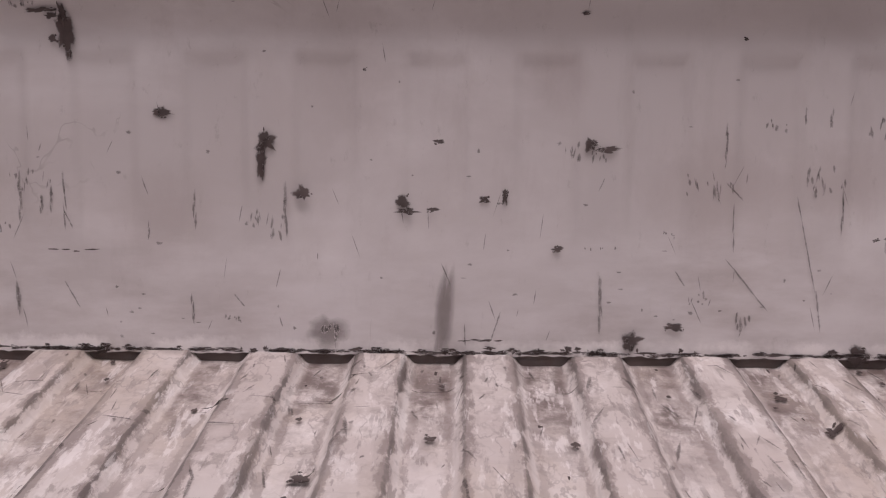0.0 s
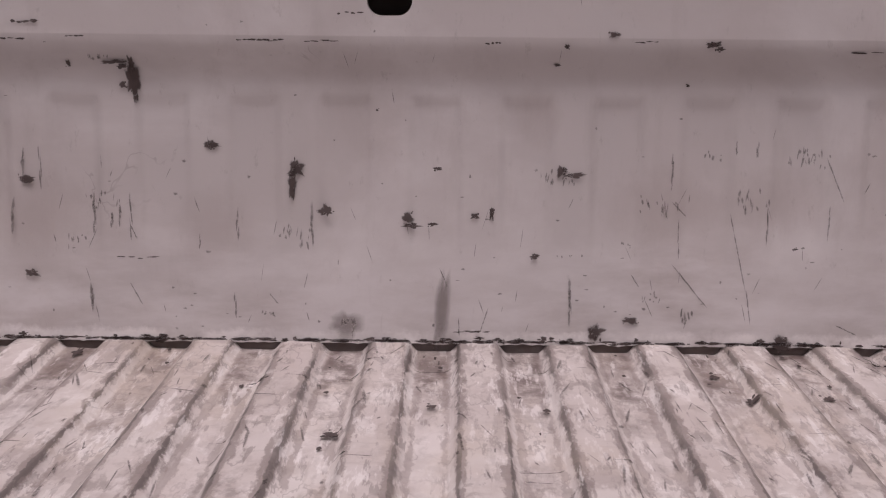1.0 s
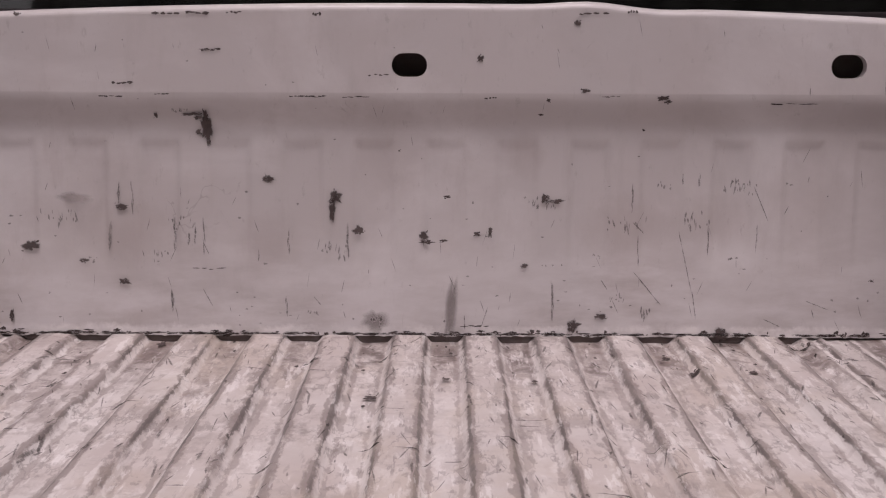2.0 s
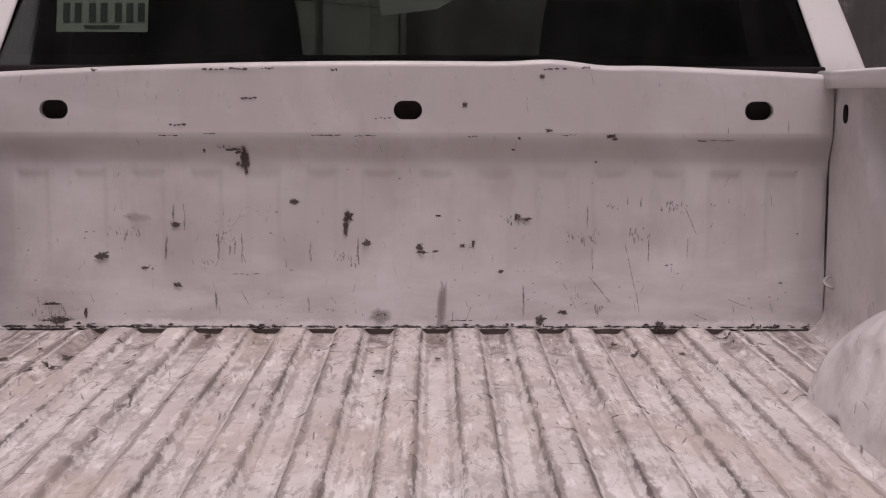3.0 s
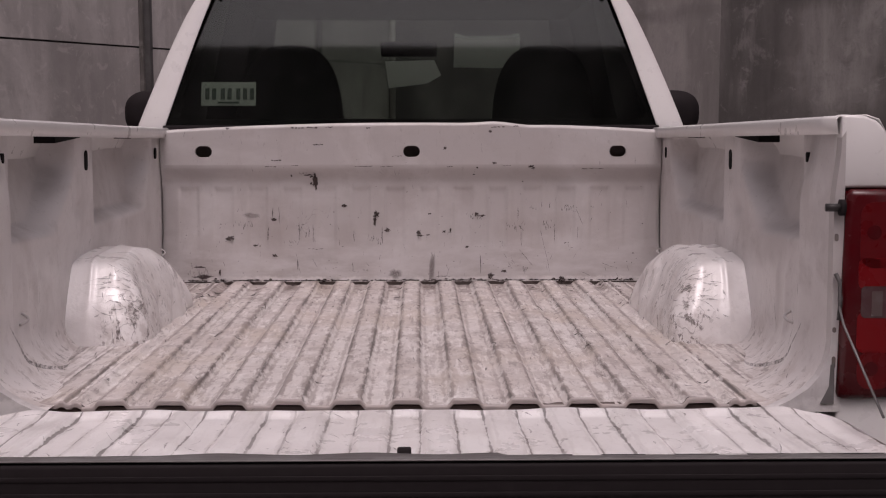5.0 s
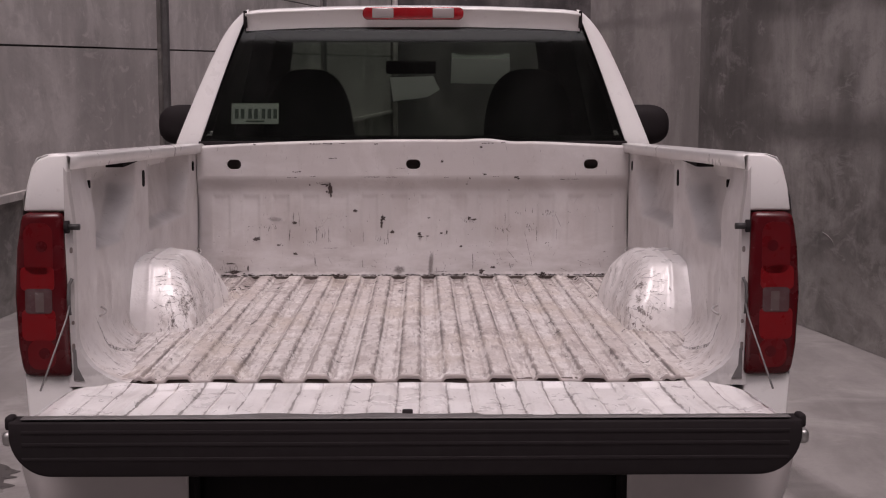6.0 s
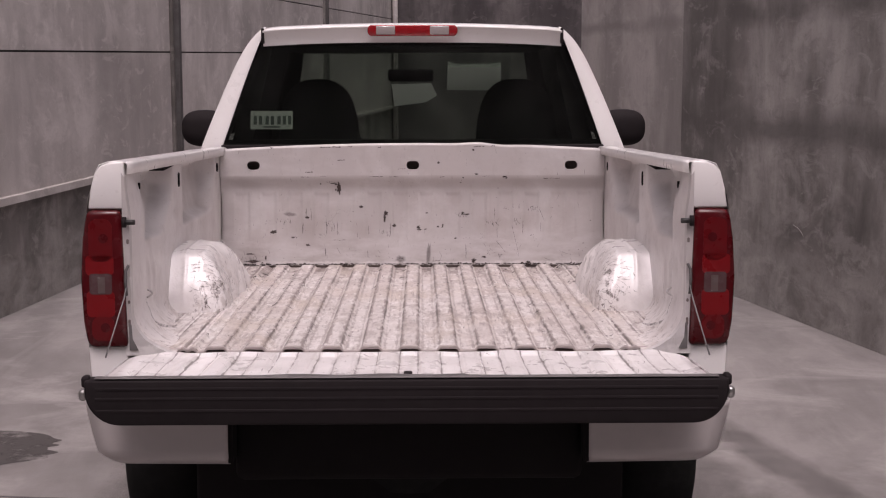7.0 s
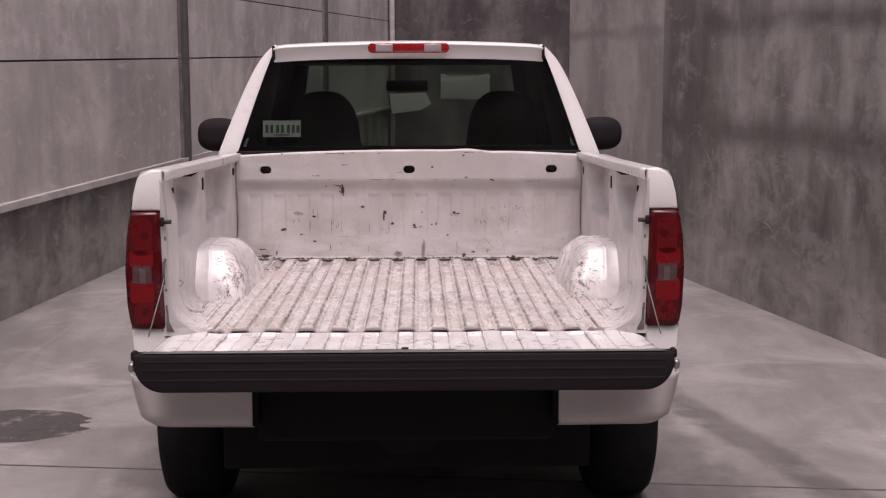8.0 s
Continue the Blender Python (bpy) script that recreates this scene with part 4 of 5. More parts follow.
tailgate = part("tailgate", grid(320, 60, gate_face), GATE_PAINT, truck, "lowered white tailgate, scratched inner face")
part("tailgate_shell", box(-0.765, 0.765, -2.49, -2.16, 0.775, 0.836, 0.01), PAINT, tailgate)
corner = [(0.797 - 0.085 * (1 - math.cos(radians(a))), 0.834 - 0.086 * math.sin(radians(a))) for a in range(0, 91, 10)]
outline = [(-0.797, 0.862)] + [(-x, z) for x, z in corner] + corner[::-1] + [(0.797, 0.862)]
spoiler = part("tailgate_edge_trim", prism(outline, "y", -2.53, -2.47, 0.006), BLACK, tailgate, "black plastic trim on the tailgate's top edge")
for z in (0.785, 0.815, 0.84):
    part("trim_ridge", box(-0.77, 0.77, -2.5312, -2.525, z - 0.004, z + 0.004, 0.001), BLACK, spoiler)
part("tailgate_hem", thicken(grid(120, 3, lambda u, v: ((2 * u - 1) * 0.772, -2.528 + (0.030 + 0.012 * noise.noise((u * 14, 1.0, 2.0)) + 0.012 * step(u, 0.2, 0.24) - 0.016 * step(u, 0.592, 0.596)) * v, 0.8672)), 0.002), HEM, tailgate, "bare grey metal hem")
part("latch", box(-0.011, 0.011, -2.432, -2.416, 0.850, 0.8615, 0.003), BLACK, tailgate, "dark latch bolt")
for s in (-1, 1):
    part("rubber_stop", box(min(s * 0.788, s * 0.806), max(s * 0.788, s * 0.806), -2.522, -2.485, 0.842, 0.870, 0.006), BLACK, tailgate)
    part("side_latch", box(min(s * 0.797, s * 0.820), max(s * 0.797, s * 0.820), -2.50, -2.47, 0.803, 0.833, 0.009), STEEL, tailgate)

# ---------------------------------------------------------------- bumper and underside
bumper = part("bumper_beam", box(-0.47, 0.47, -2.22, -2.05, 0.52, 0.70, 0.02), SHADE, truck, "black middle of the rear bumper")
for s in (-1, 1):
    def wrap(u, v, s=s):
        # from the middle cut out to the corner, and round to the side
        z = 0.578 + 0.165 * v
        if u < 0.7:
            q = u / 0.7
            x, y = 0.478 + (0.80 - 0.478) * q, -2.30 + 0.012 * q
        else:
            a = (u - 0.7) / 0.3 * math.pi / 2
            x, y = 0.80 + 0.074 * math.sin(a), -2.18 - 0.108 * math.cos(a)
        x -= 0.040 * (1 - v) ** 1.3 * step(u, 0.3, 1.0)
        tuck = 1 - step(v, 0.0, 0.22)
        y += 0.045 * tuck ** 2
        z += 0.022 * tuck * step(u, 0.62, 1.0)
        return (s * x, y, z)
    part("bumper_end", thicken(grid(40, 10, wrap), 0.004), BUMPER_GREY, bumper, "dull pale grey bumper end")
for s in (-1, 1):
    part("bumper_bracket", box(min(s * 0.466, s * 0.479), max(s * 0.466, s * 0.479), -2.292, -2.10, 0.59, 0.74), SHADE, bumper)
part("frame_rail", box(-0.46, -0.36, -2.1, 3.0, 0.50, 0.64, 0.01), SHADE, truck)
part("frame_rail", box(0.36, 0.46, -2.1, 3.0, 0.50, 0.64, 0.01), SHADE, truck)
part("bed_underside", box(-0.78, 0.78, -2.0, 0.0, 0.70, 0.80), SHADE, truck)
part("rear_differential", grid(24, 12, lambda u, v: (0.16 * math.cos(2 * math.pi * u) * math.sin(math.pi * v), -1.0 + 0.2 * math.cos(math.pi * v), 0.37 + 0.16 * math.sin(2 * math.pi * u) * math.sin(math.pi * v)), True), SHADE, truck)
# unseen parts added to block light that leaks in under the truck
part("tank_light_block", box(-0.72, -0.30, -0.75, 0.6, 0.32, 0.62, 0.05), SHADE, truck)
part("muffler_light_block", tube([(0.55, -0.7, 0.42), (0.55, 0.2, 0.42)], 0.11, 14), SHADE, truck)
part("gearbox_light_block", box(-0.25, 0.25, 0.3, 2.4, 0.25, 0.65, 0.05), SHADE, truck)
part("crossmember_light_block", box(-0.70, 0.70, 1.9, 2.2, 0.22, 0.45, 0.03), SHADE, truck)
part("air_dam_light_block", box(-0.80, 0.80, 3.36, 3.42, 0.20, 0.50, 0.02), SHADE, truck)
# dark plate added where only shade shows between the rear wheels
part("under_shade_plate", box(-0.62, 0.62, -1.95, -1.92, 0.36, 0.62, 0.01), SHADE, truck)
part("rear_axle", tube([(-0.75, -1.0, 0.37), (0.75, -1.0, 0.37)], 0.06), SHADE, truck)
part("spare_tyre", grid(40, 12, lambda u, v: ((0.24 + 0.11 * math.cos(2 * math.pi * v)) * math.cos(2 * math.pi * u), -1.62 + (0.24 + 0.11 * math.cos(2 * math.pi * v)) * math.sin(2 * math.pi * u), 0.46 + 0.10 * math.sin(2 * math.pi * v)), True), RUBBER, truck)


def wheel(s, y):
    prof = [(0.20, 0.70), (0.30, 0.70), (0.345, 0.715), (0.368, 0.745), (0.372, 0.80), (0.372, 0.87), (0.368, 0.925), (0.345, 0.952), (0.30, 0.965), (0.215, 0.955), (0.20, 0.93)]
    tyre = part("wheel", lathe([(r, s * x) for r, x in prof], (y, 0.372)), RUBBER, truck, "black road tyre on a steel rim")
    rim = [(0.0, 0.90), (0.07, 0.905), (0.09, 0.88), (0.16, 0.87), (0.20, 0.93), (0.215, 0.955)]
    part("rim", lathe([(r, s * x) for r, x in rim], (y, 0.372)), STEEL, tyre)


for s in (-1, 1):
    wheel(s, -1.0)
    wheel(s, 2.02)

# ---------------------------------------------------------------- cab
def roof_z(x, y):
    return 1.874 - 0.018 * (abs(x) / 0.64) ** 2 - 0.004 * step(abs(x), 0.58, 0.645)


def roof(u, v):
    x = (2 * u - 1) * 0.642
    y = 0.14 + 1.15 * v
    return (x, y, roof_z(x, 9) - 0.016 * (1 - step(v, 0, 0.07)) - 0.03 * step(v, 0.85, 1.0))


cab = part("cab_roof", thicken(grid(48, 24, roof), 0.01), PAINT, truck, "white cab roof")


def header(u, v):
    """The strip of roof above the rear window."""
    x = (2 * u - 1) * 0.642
    top = roof_z(x, 9) - 0.016
    low = 1.787 - 0.018 * (abs(x) / 0.66) ** 3
    z = low + (top - low) * v
    return (x, 0.175 - 0.035 * v ** 2, z)


part("window_header", grid(40, 8, header), PAINT, cab)


def pillar_edge(z):
    """Half widths of the glass and of the cab at a height."""
    k = (z - 1.342) / (1.853 - 1.342)
    inner = 0.812 - 0.172 * k - 0.012 * k ** 4
    outer = 0.904 - 0.190 * k - 0.03 * k ** 2 - 0.044 * max(0.0, k) ** 10
    return inner, max(outer, inner + 0.003)


def pillar(s):
    def at(u, v):
        z = 1.30 + (1.853 - 1.30) * v
        inner, outer = pillar_edge(z)
        k = max(0.0, (z - 1.345) / 0.455)
        x = inner + (outer - inner) * min(1.0, u / 0.7)
        y = 0.070 + 0.085 * k + 0.02 * min(1.0, u / 0.7) ** 3 + 0.9 * max(0.0, u - 0.7)
        return (s * x, y, z)
    return thicken(grid(20, 30, at), 0.004)


def roof_side(s):
    """The rounded edge of the roof along the door."""
    def at(u, v):
        z = 1.755 + (1.853 - 1.755) * v
        return (s * pillar_edge(z)[1], 0.20 + 1.05 * u, z)
    return thicken(grid(10, 10, at), 0.004)


for s in (-1, 1):
    part("rear_pillar", pillar(s), PAINT, cab)
    part("roof_side", roof_side(s), PAINT, cab)
    part("roof_seam", box(min(s * 0.636, s * 0.648), max(s * 0.636, s * 0.648), 0.142, 0.18, 1.782, 1.847, 0.003), BLACK, cab)
    part("quarter_trim", prism([(s * 0.73, 0.9), (s * 0.80, 0.9), (s * 0.79, 1.35), (s * 0.655, 1.80), (s * 0.60, 1.80), (s * 0.70, 1.35)], "y", 0.20, 0.95), TRIM, cab)
part("rear_shelf", box(-0.80, 0.80, 0.105, 0.30, 1.05, 1.368, 0.01), TRIM, cab)
part("headliner", box(-0.62, 0.62, 0.22, 1.24, 1.775, 1.80, 0.01), TRIM, cab)
part("cab_back", box(-0.85, 0.85, 0.065, 0.09, 0.62, 1.330), PAINT, cab)
part("window_seal", box(-0.815, 0.815, 0.058, 0.092, 1.318, 1.352, 0.004), BLACK, cab, "black rubber seal under the rear window")


def window(y_low, y_top, z_low, z_top, half_low, half_top):
    bm = thicken(grid(20, 10, lambda u, v: ((2 * u - 1) * (half_low + (half_top - half_low) * v), y_low + (y_top - y_low) * v, z_low + (z_top - z_low) * v)), 0.005)
    for face in bm.faces:
        face.smooth = False
    return bm


pane = part("rear_window", window(0.075, 0.185, 1.345, 1.80, 0.815, 0.655), TINT, cab, "dark tinted rear window")
pane.visible_shadow = False
def frit(inset):
    bm = bmesh.new()
    def ring(d):
        return [(-(0.815 - d), 1.345 + d), (0.815 - d, 1.345 + d), (0.655 - d, 1.80 - d), (-(0.655 - d), 1.80 - d)]
    a, b = [[bm.verts.new((x, 0.075 + 0.11 * (z - 1.345) / 0.455 + 0.007, z)) for x, z in ring(d)] for d in (0.0, inset)]
    for i in range(4):
        bm.faces.new((a[i], a[(i + 1) % 4], b[(i + 1) % 4], b[i]))
    return bm


part("glass_border", frit(0.028), FRIT, pane)
glass = part("windscreen", window(1.95, 1.25, 1.28, 1.83, 0.76, 0.62), WINDSCREEN, cab)
glass.visible_shadow = False

# high brake lamp
outline = rounded(0.385, 0.048, 0.021, 6, 0.0, 1.836)
lamp = part("high_brake_lamp", prism(outline, "y", 0.118, 0.16, 0.004), BRAKE_RED, cab, "red and clear high brake lamp")
for s in (-1, 1):
    part("cargo_lens", box(min(s * 0.074, s * 0.156), max(s * 0.074, s * 0.156), 0.1145, 0.125, 1.818, 1.855, 0.004), CLEAR, lamp)

# doors, front body
for s in (-1, 1):
    def door(u, v, s=s):
        y = 0.10 + 1.95 * u
        z = 0.45 + (1.32 - 0.45) * v
        return (s * (0.90 + 0.045 * (1 - ((z - 0.95) / 0.5) ** 2)), y, z)
    d = part("door", thicken(grid(24, 14, door), 0.01), PAINT, cab)
    part("door_handle", box(min(s * 0.935, s * 0.965), max(s * 0.935, s * 0.965), 0.25, 0.42, 1.12, 1.15, 0.01), BLACK, d)
    sg = part("side_window", thicken(grid(8, 6, lambda u, v, s=s: (s * (0.90 - 0.19 * v), 0.32 + (1.50 - 0.32) * u - 0.25 * v * u, 1.32 + 0.47 * v)), 0.004), SIDE_TINT, d)
    sg.visible_shadow = False
    part("post_trim", tube([(s * 0.765, 1.90, 1.25), (s * 0.685, 1.54, 1.56), (s * 0.625, 1.20, 1.80)], 0.075), TRIM, cab)
    part("windscreen_post", tube([(s * 0.80, 1.95, 1.27), (s * 0.72, 1.58, 1.58), (s * 0.66, 1.24, 1.83)], 0.035), PAINT, cab)

    def fender(u, v, s=s):
        y = 2.02 + 1.45 * u
        z = 0.50 + (1.18 - 0.05 * u - 0.50) * v
        return (s * (0.93 - 0.10 * step(u, 0.7, 1.0) - 0.05 * v ** 4), y, z)
    part("front_fender", thicken(grid(20, 12, fender), 0.01), PAINT, cab)

    # door mirror
    def mir(u, v, s=s):
        a, b = 2 * math.pi * u, math.pi * (v - 0.5)
        c = max(0.0, math.cos(b)) ** 0.7
        return (s * (1.055 + 0.118 * math.copysign(abs(math.cos(a)) ** 0.75, math.cos(a)) * c), 1.20 + 0.06 * math.sin(b), 1.398 + 0.092 * math.copysign(abs(math.sin(a)) ** 0.75, math.sin(a)) * c)
    mm = part("door_mirror", grid(40, 16, mir, True), BLACK, cab, "black door mirror")
    part("mirror_arm", box(min(s * 0.86, s * 1.0), max(s * 0.86, s * 1.0), 1.2, 1.26, 1.36, 1.40, 0.01), BLACK, mm)
part("bonnet", thicken(grid(24, 20, lambda u, v: ((2 * u - 1) * 0.86, 1.95 + 1.5 * v, 1.20 + 0.06 * (1 - (2 * u - 1) ** 2) - 0.10 * v ** 3)), 0.01), PAINT, cab)
part("grille", box(-0.84, 0.84, 3.40, 3.48, 0.60, 1.10, 0.03), BLACK, cab)
part("front_bumper", box(-0.92, 0.92, 3.42, 3.58, 0.45, 0.68, 0.04), PAINT, cab)
part("cab_floor", box(-0.86, 0.86, 0.10, 2.0, 0.45, 0.55), TRIM, cab)

# cabin
for s, cx in ((-1, -0.43), (1, 0.47)):
    def seat(u, v, cx=cx):
        a, b = 2 * math.pi * u, math.pi * (v - 0.5)
        c = max(0.0, math.cos(b)) ** 0.5
        z = math.sin(a)
        w = 0.185 if z > 0 else 0.25
        return (cx + w * math.copysign(abs(math.cos(a)) ** 0.7, math.cos(a)) * c, 0.50 + 0.09 * math.sin(b) - 0.02 * z, 1.30 + (0.335 if z > 0 else 0.5) * math.copysign(abs(z) ** 0.75, z) * c)
    part("seat_back", grid(40, 20, seat, True), CLOTH, cab, "charcoal cloth seat with a rounded head")
part("seat_base", box(-0.75, 0.75, 0.45, 1.1, 0.62, 0.95, 0.05), CLOTH, cab)
part("dashboard", box(-0.80, 0.80, 1.40, 1.95, 0.95, 1.27, 0.06), TRIM, cab)
part("cabin_mirror", box(-0.135, 0.10, 1.34, 1.37, 1.632, 1.695, 0.012), BLACK, cab)
papers = (
    ("windscreen_paper", [(0.17, 1.59), (0.45, 1.585), (0.45, 1.728), (0.435, 1.732), (0.40, 1.722), (0.22, 1.720), (0.175, 1.735)], 1.40, "white sheet of paper on the windscreen"),
    ("windscreen_paper", [(-0.105, 1.505), (-0.12, 1.62), (0.09, 1.625), (0.12, 1.56), (0.06, 1.525)], 1.50, "crumpled pale sheet of paper under the mirror"),
)
for name, outline, y, label in papers:
    part(name, prism(outline, "y", y, y + 0.001), PAPER, cab, label)
part("steering_wheel", grid(32, 8, lambda u, v: (-0.42 + (0.19 + 0.016 * math.cos(2 * math.pi * v)) * math.cos(2 * math.pi * u), 1.22 + 0.1 * math.sin(2 * math.pi * u) + 0.016 * math.sin(2 * math.pi * v), 1.15 + 0.16 * math.sin(2 * math.pi * u)), True), BLACK, cab)


def on_window(x, z, d):
    """A point d behind the rear window's pane."""
    return (x, 0.075 + 0.11 * (z - 1.345) / 0.455 + d, z)


permit = part("window_permit", flat([(-0.695, 1.417), (-0.515, 1.417), (-0.515, 1.495), (-0.695, 1.495)], lambda x, z: on_window(x, z, 0.012)), PERMIT, cab, "pale permit sticker with dark bars")
for k in range(7):
    x = -0.682 + 0.0225 * k + (0.006 if k > 1 else 0) + (0.006 if k > 3 else 0)
    part("bar", flat([(x, 1.437), (x + 0.014, 1.437), (x + 0.014, 1.474), (x, 1.474)], lambda x, z: on_window(x, z, 0.010)), INK, permit)
part("bar", flat([(-0.64, 1.424), (-0.57, 1.424), (-0.57, 1.430), (-0.64, 1.430)], lambda x, z: on_window(x, z, 0.010)), INK, permit)

# ---------------------------------------------------------------- chips, scratches and scuffs on the bed's front wall (mm: x, z, width, height)
BLOBS = [(-220, 1092, 22, 9), (-115, 1064, 19, 17), (-120, 1041, 9, 35), (211, 1064, 16, 14), (225, 1058, 22, 7), (22, 1003, 13, 13), (26, 994, 20, 5), (52, 996, 11, 5), (-78, 1011, 14, 11), (126, 1010, 6, 16), (105, 1006, 10, 7), (-313, 1169, 13, 33), (-313, 1191, 8, 19), (-334, 1192, 26, 5), (-326, 1186, 10, 6), (257, 861, 19, 22), (490, 848, 22, 16), (268, 1231, 13, 7), (388, 1220, 16, 6), (394, 1214, 11, 5), (-448, 1048, 20, 9)]
SPOTS = [(301, 876, 19, 7), (180, 957, 13, 5), (59, 1065, 9, 4), (-16, 1136, 4, 3), (-389, 1190, 6, 6), (-326, 1164, 8, 6), (-447, 929, 14, 9), (501, 969, 6, 3), (202, 1193, 8, 3), (212, 1216, 5, 5), (108, 1279, 9, 8), (361, 1169, 4, 3), (-593, 985, 22, 14), (-511, 963, 12, 7), (-692, 892, 31, 6), (-626, 875, 6, 14), (-680, 860, 43, 12), (254, 1332, 10, 7), (384, 1219, 14, 8), (-592, 1342, 11, 5), (724, 935, 8, 4)]
STROKES = [(-452, 1068, 4, 38), (-431, 1063, 3, 50), (-468, 1004, 6, 44), (-366, 1002, 4, 49), (-344, 997, 4, 20), (-335, 1002, 3, 27), (-321, 1002, 3, 57), (-189, 993, 3, 41), (-236, 971, 2, 19), (-97, 995, 4, 50), (-372, 900, 5, 31), (-193, 891, 3, 31), (224, 897, 5, 55), (87, 866, 2, 22), (347, 1068, 4, 35), (424, 1094, 3, 17), (450, 1092, 4, 19), (541, 1002, 2, 42), (-46, 864, 2, 22), (466, 997, 2, 47), (357, 981, 2, 47)]
SLANTS = [(-317, 905, 13, 24), (118, 875, 8, 25), (546, 1057, 20, 46), (431, 964, 20, 86), (372, 922, 39, 47), (447, 894, 6, 39), (-145, 900, 9, 11), (641, 895, 33, 13), (-318, 983, 8, 17), (305, 927, 9, 14), (357, 1017, 16, 16), (570, 867, 24, 11)]
DASHES = [(-315, 950, 50, 2), (-142, 1221, 35, 2), (-175, 1221, 19, 2), (-83, 1220, 47, 2), (-48, 1253, 31, 3), (-302, 1291, 33, 2), (125, 1219, 19, 3), (307, 1222, 33, 2), (104, 860, 47, 2), (589, 1211, 71, 2), (-377, 1223, 24, 2), (-366, 1345, 43, 5), (-321, 1345, 36, 4), (-265, 1346, 26, 4), (-140, 1344, 14, 5), (277, 1346, 48, 4), (337, 1349, 17, 5), (-301, 1290, 31, 4), (-438, 1240, 33, 4), (-456, 1219, 36, 2), (-152, 1220, 31, 2)]
HATCHES = [(331, 1025, 49, 33), (450, 1029, 46, 27), (-389, 973, 25, 17), (398, 1083, 27, 11), (-114, 979, 35, 46), (329, 906, 35, 17), (-492, 965, 20, 8), (-149, 883, 28, 11), (-54, 868, 31, 20), (524, 1083, 31, 14), (223, 958, 31, 6), (-342, 1197, 49, 13), (205, 1052, 47, 24), (-354, 1022, 47, 24), (292, 973, 17, 9), (372, 878, 16, 24), (508, 1081, 43, 29), (-547, 1030, 72, 26), (-704, 872, 84, 36)]
SMUDGES = [(64, 889, 14, 78), (-519, 1060, 39, 14), (-54, 868, 30, 22)]


def wall_y(z):
    return -0.0268 if z > 1.226 else -0.0018 - 0.025 * step(z, 1.165, 1.226)


def on_wall(x, z):
    return (x, wall_y(z) - 0.0012, z)


def on_floor(x, y):
    return (x, y, floor_z(x) + 0.0032)


def shard(bm, x, z, w, h, seed, turn=0.0, rough=0.5, n=14, place=on_wall):
    """A mark on a surface: a fan of faces whose "core" falls off from the middle to the rim."""
    lay = bm.verts.layers.float.get("core") or bm.verts.layers.float.new("core")

    def ring(scale, core):
        out = []
        for px, pz in ragged(x, z, w * scale, h * scale, rough, seed, n, turn):
            v = bm.verts.new(place(px, pz))
            v[lay] = core
            out.append(v)
        return out
    mid = bm.verts.new(place(x, z))
    mid[lay] = 1.0
    inner, outer = ring(0.8, 0.72), ring(1.5, 0.0)
    for i in range(n):
        j = (i + 1) % n
        bm.faces.new((mid, inner[i], inner[j]))
        bm.faces.new((inner[i], outer[i], outer[j], inner[j]))


def mm(row):
    return [v / 1000 for v in row]


rng = random.Random(7)
bm = bmesh.new()
for x, z, w, h in map(mm, BLOBS + SPOTS):
    shard(bm, x, z, w, h, rng.uniform(0, 50), rng.uniform(-0.1, 0.1), 0.75, 22)
    for k in range(3):
        shard(bm, x + rng.uniform(-0.6, 0.6) * w, z + rng.uniform(-0.7, 0.7) * h, rng.uniform(0.001, 0.2 * w + 0.001), rng.uniform(0.001, 0.25 * h + 0.001), rng.uniform(0, 50), 0, 0.6, 8)
for x, z, w, h in map(mm, DASHES):
    for k in range(4):
        shard(bm, x + (k - 1.5) * w / 4 + rng.uniform(-0.05, 0.05) * w, z + rng.uniform(-0.001, 0.001), w * rng.uniform(0.15, 0.32), h * rng.uniform(0.5, 1.1), rng.uniform(0, 50), rng.uniform(-0.05, 0.05), 0.6, 12)
part("chipped_paint", bm, CHIP, bulkhead, "dark chips where the paint is gone")["kind"] = "stuff"

bm = bmesh.new()
for x, z, w, h in map(mm, STROKES):
    lean = rng.uniform(-0.06, 0.06)
    for k in range(3):
        shard(bm, x + rng.uniform(-0.4, 0.4) * w, z + (k - 1) * h * 0.3, w * rng.uniform(0.5, 1.0), h * rng.uniform(0.35, 0.55), rng.uniform(0, 50), lean, 0.6, 16)
for x, z, w, h in map(mm, SLANTS):
    length, a = math.hypot(w, h), math.atan2(h, w)
    for k in range(4):
        q = (k - 1.5) / 4
        shard(bm, x - w * q * (1 if x > 0.25 or x < -0.1 else -1), z + h * q, 0.0018, length * 0.36, rng.uniform(0, 50), (math.pi / 2 - a) * (1 if x > 0.25 or x < -0.1 else -1), 0.6, 12)
for x, z, w, h in map(mm, HATCHES):
    for k in range(int(6 + w * h * 6500)):
        shard(bm, x + rng.uniform(-0.5, 0.5) * w, z + rng.gauss(0, 0.25) * h, rng.uniform(0.001, 0.0035), rng.uniform(0.15, 0.55) * min(h, 0.03), rng.uniform(0, 50), rng.uniform(-0.25, 0.25), 0.6, 9)
part("scratched_paint", bm, SCRATCH, bulkhead, "thin dark scratches")["kind"] = "stuff"

bm = bmesh.new()
for x, z, w, h in map(mm, SMUDGES):
    shard(bm, x, z, w, h, rng.uniform(0, 50), -0.1, 0.35, 40)
part("smeared_grime", bm, SMUDGE, bulkhead, "grey rubbed smears")["kind"] = "stuff"

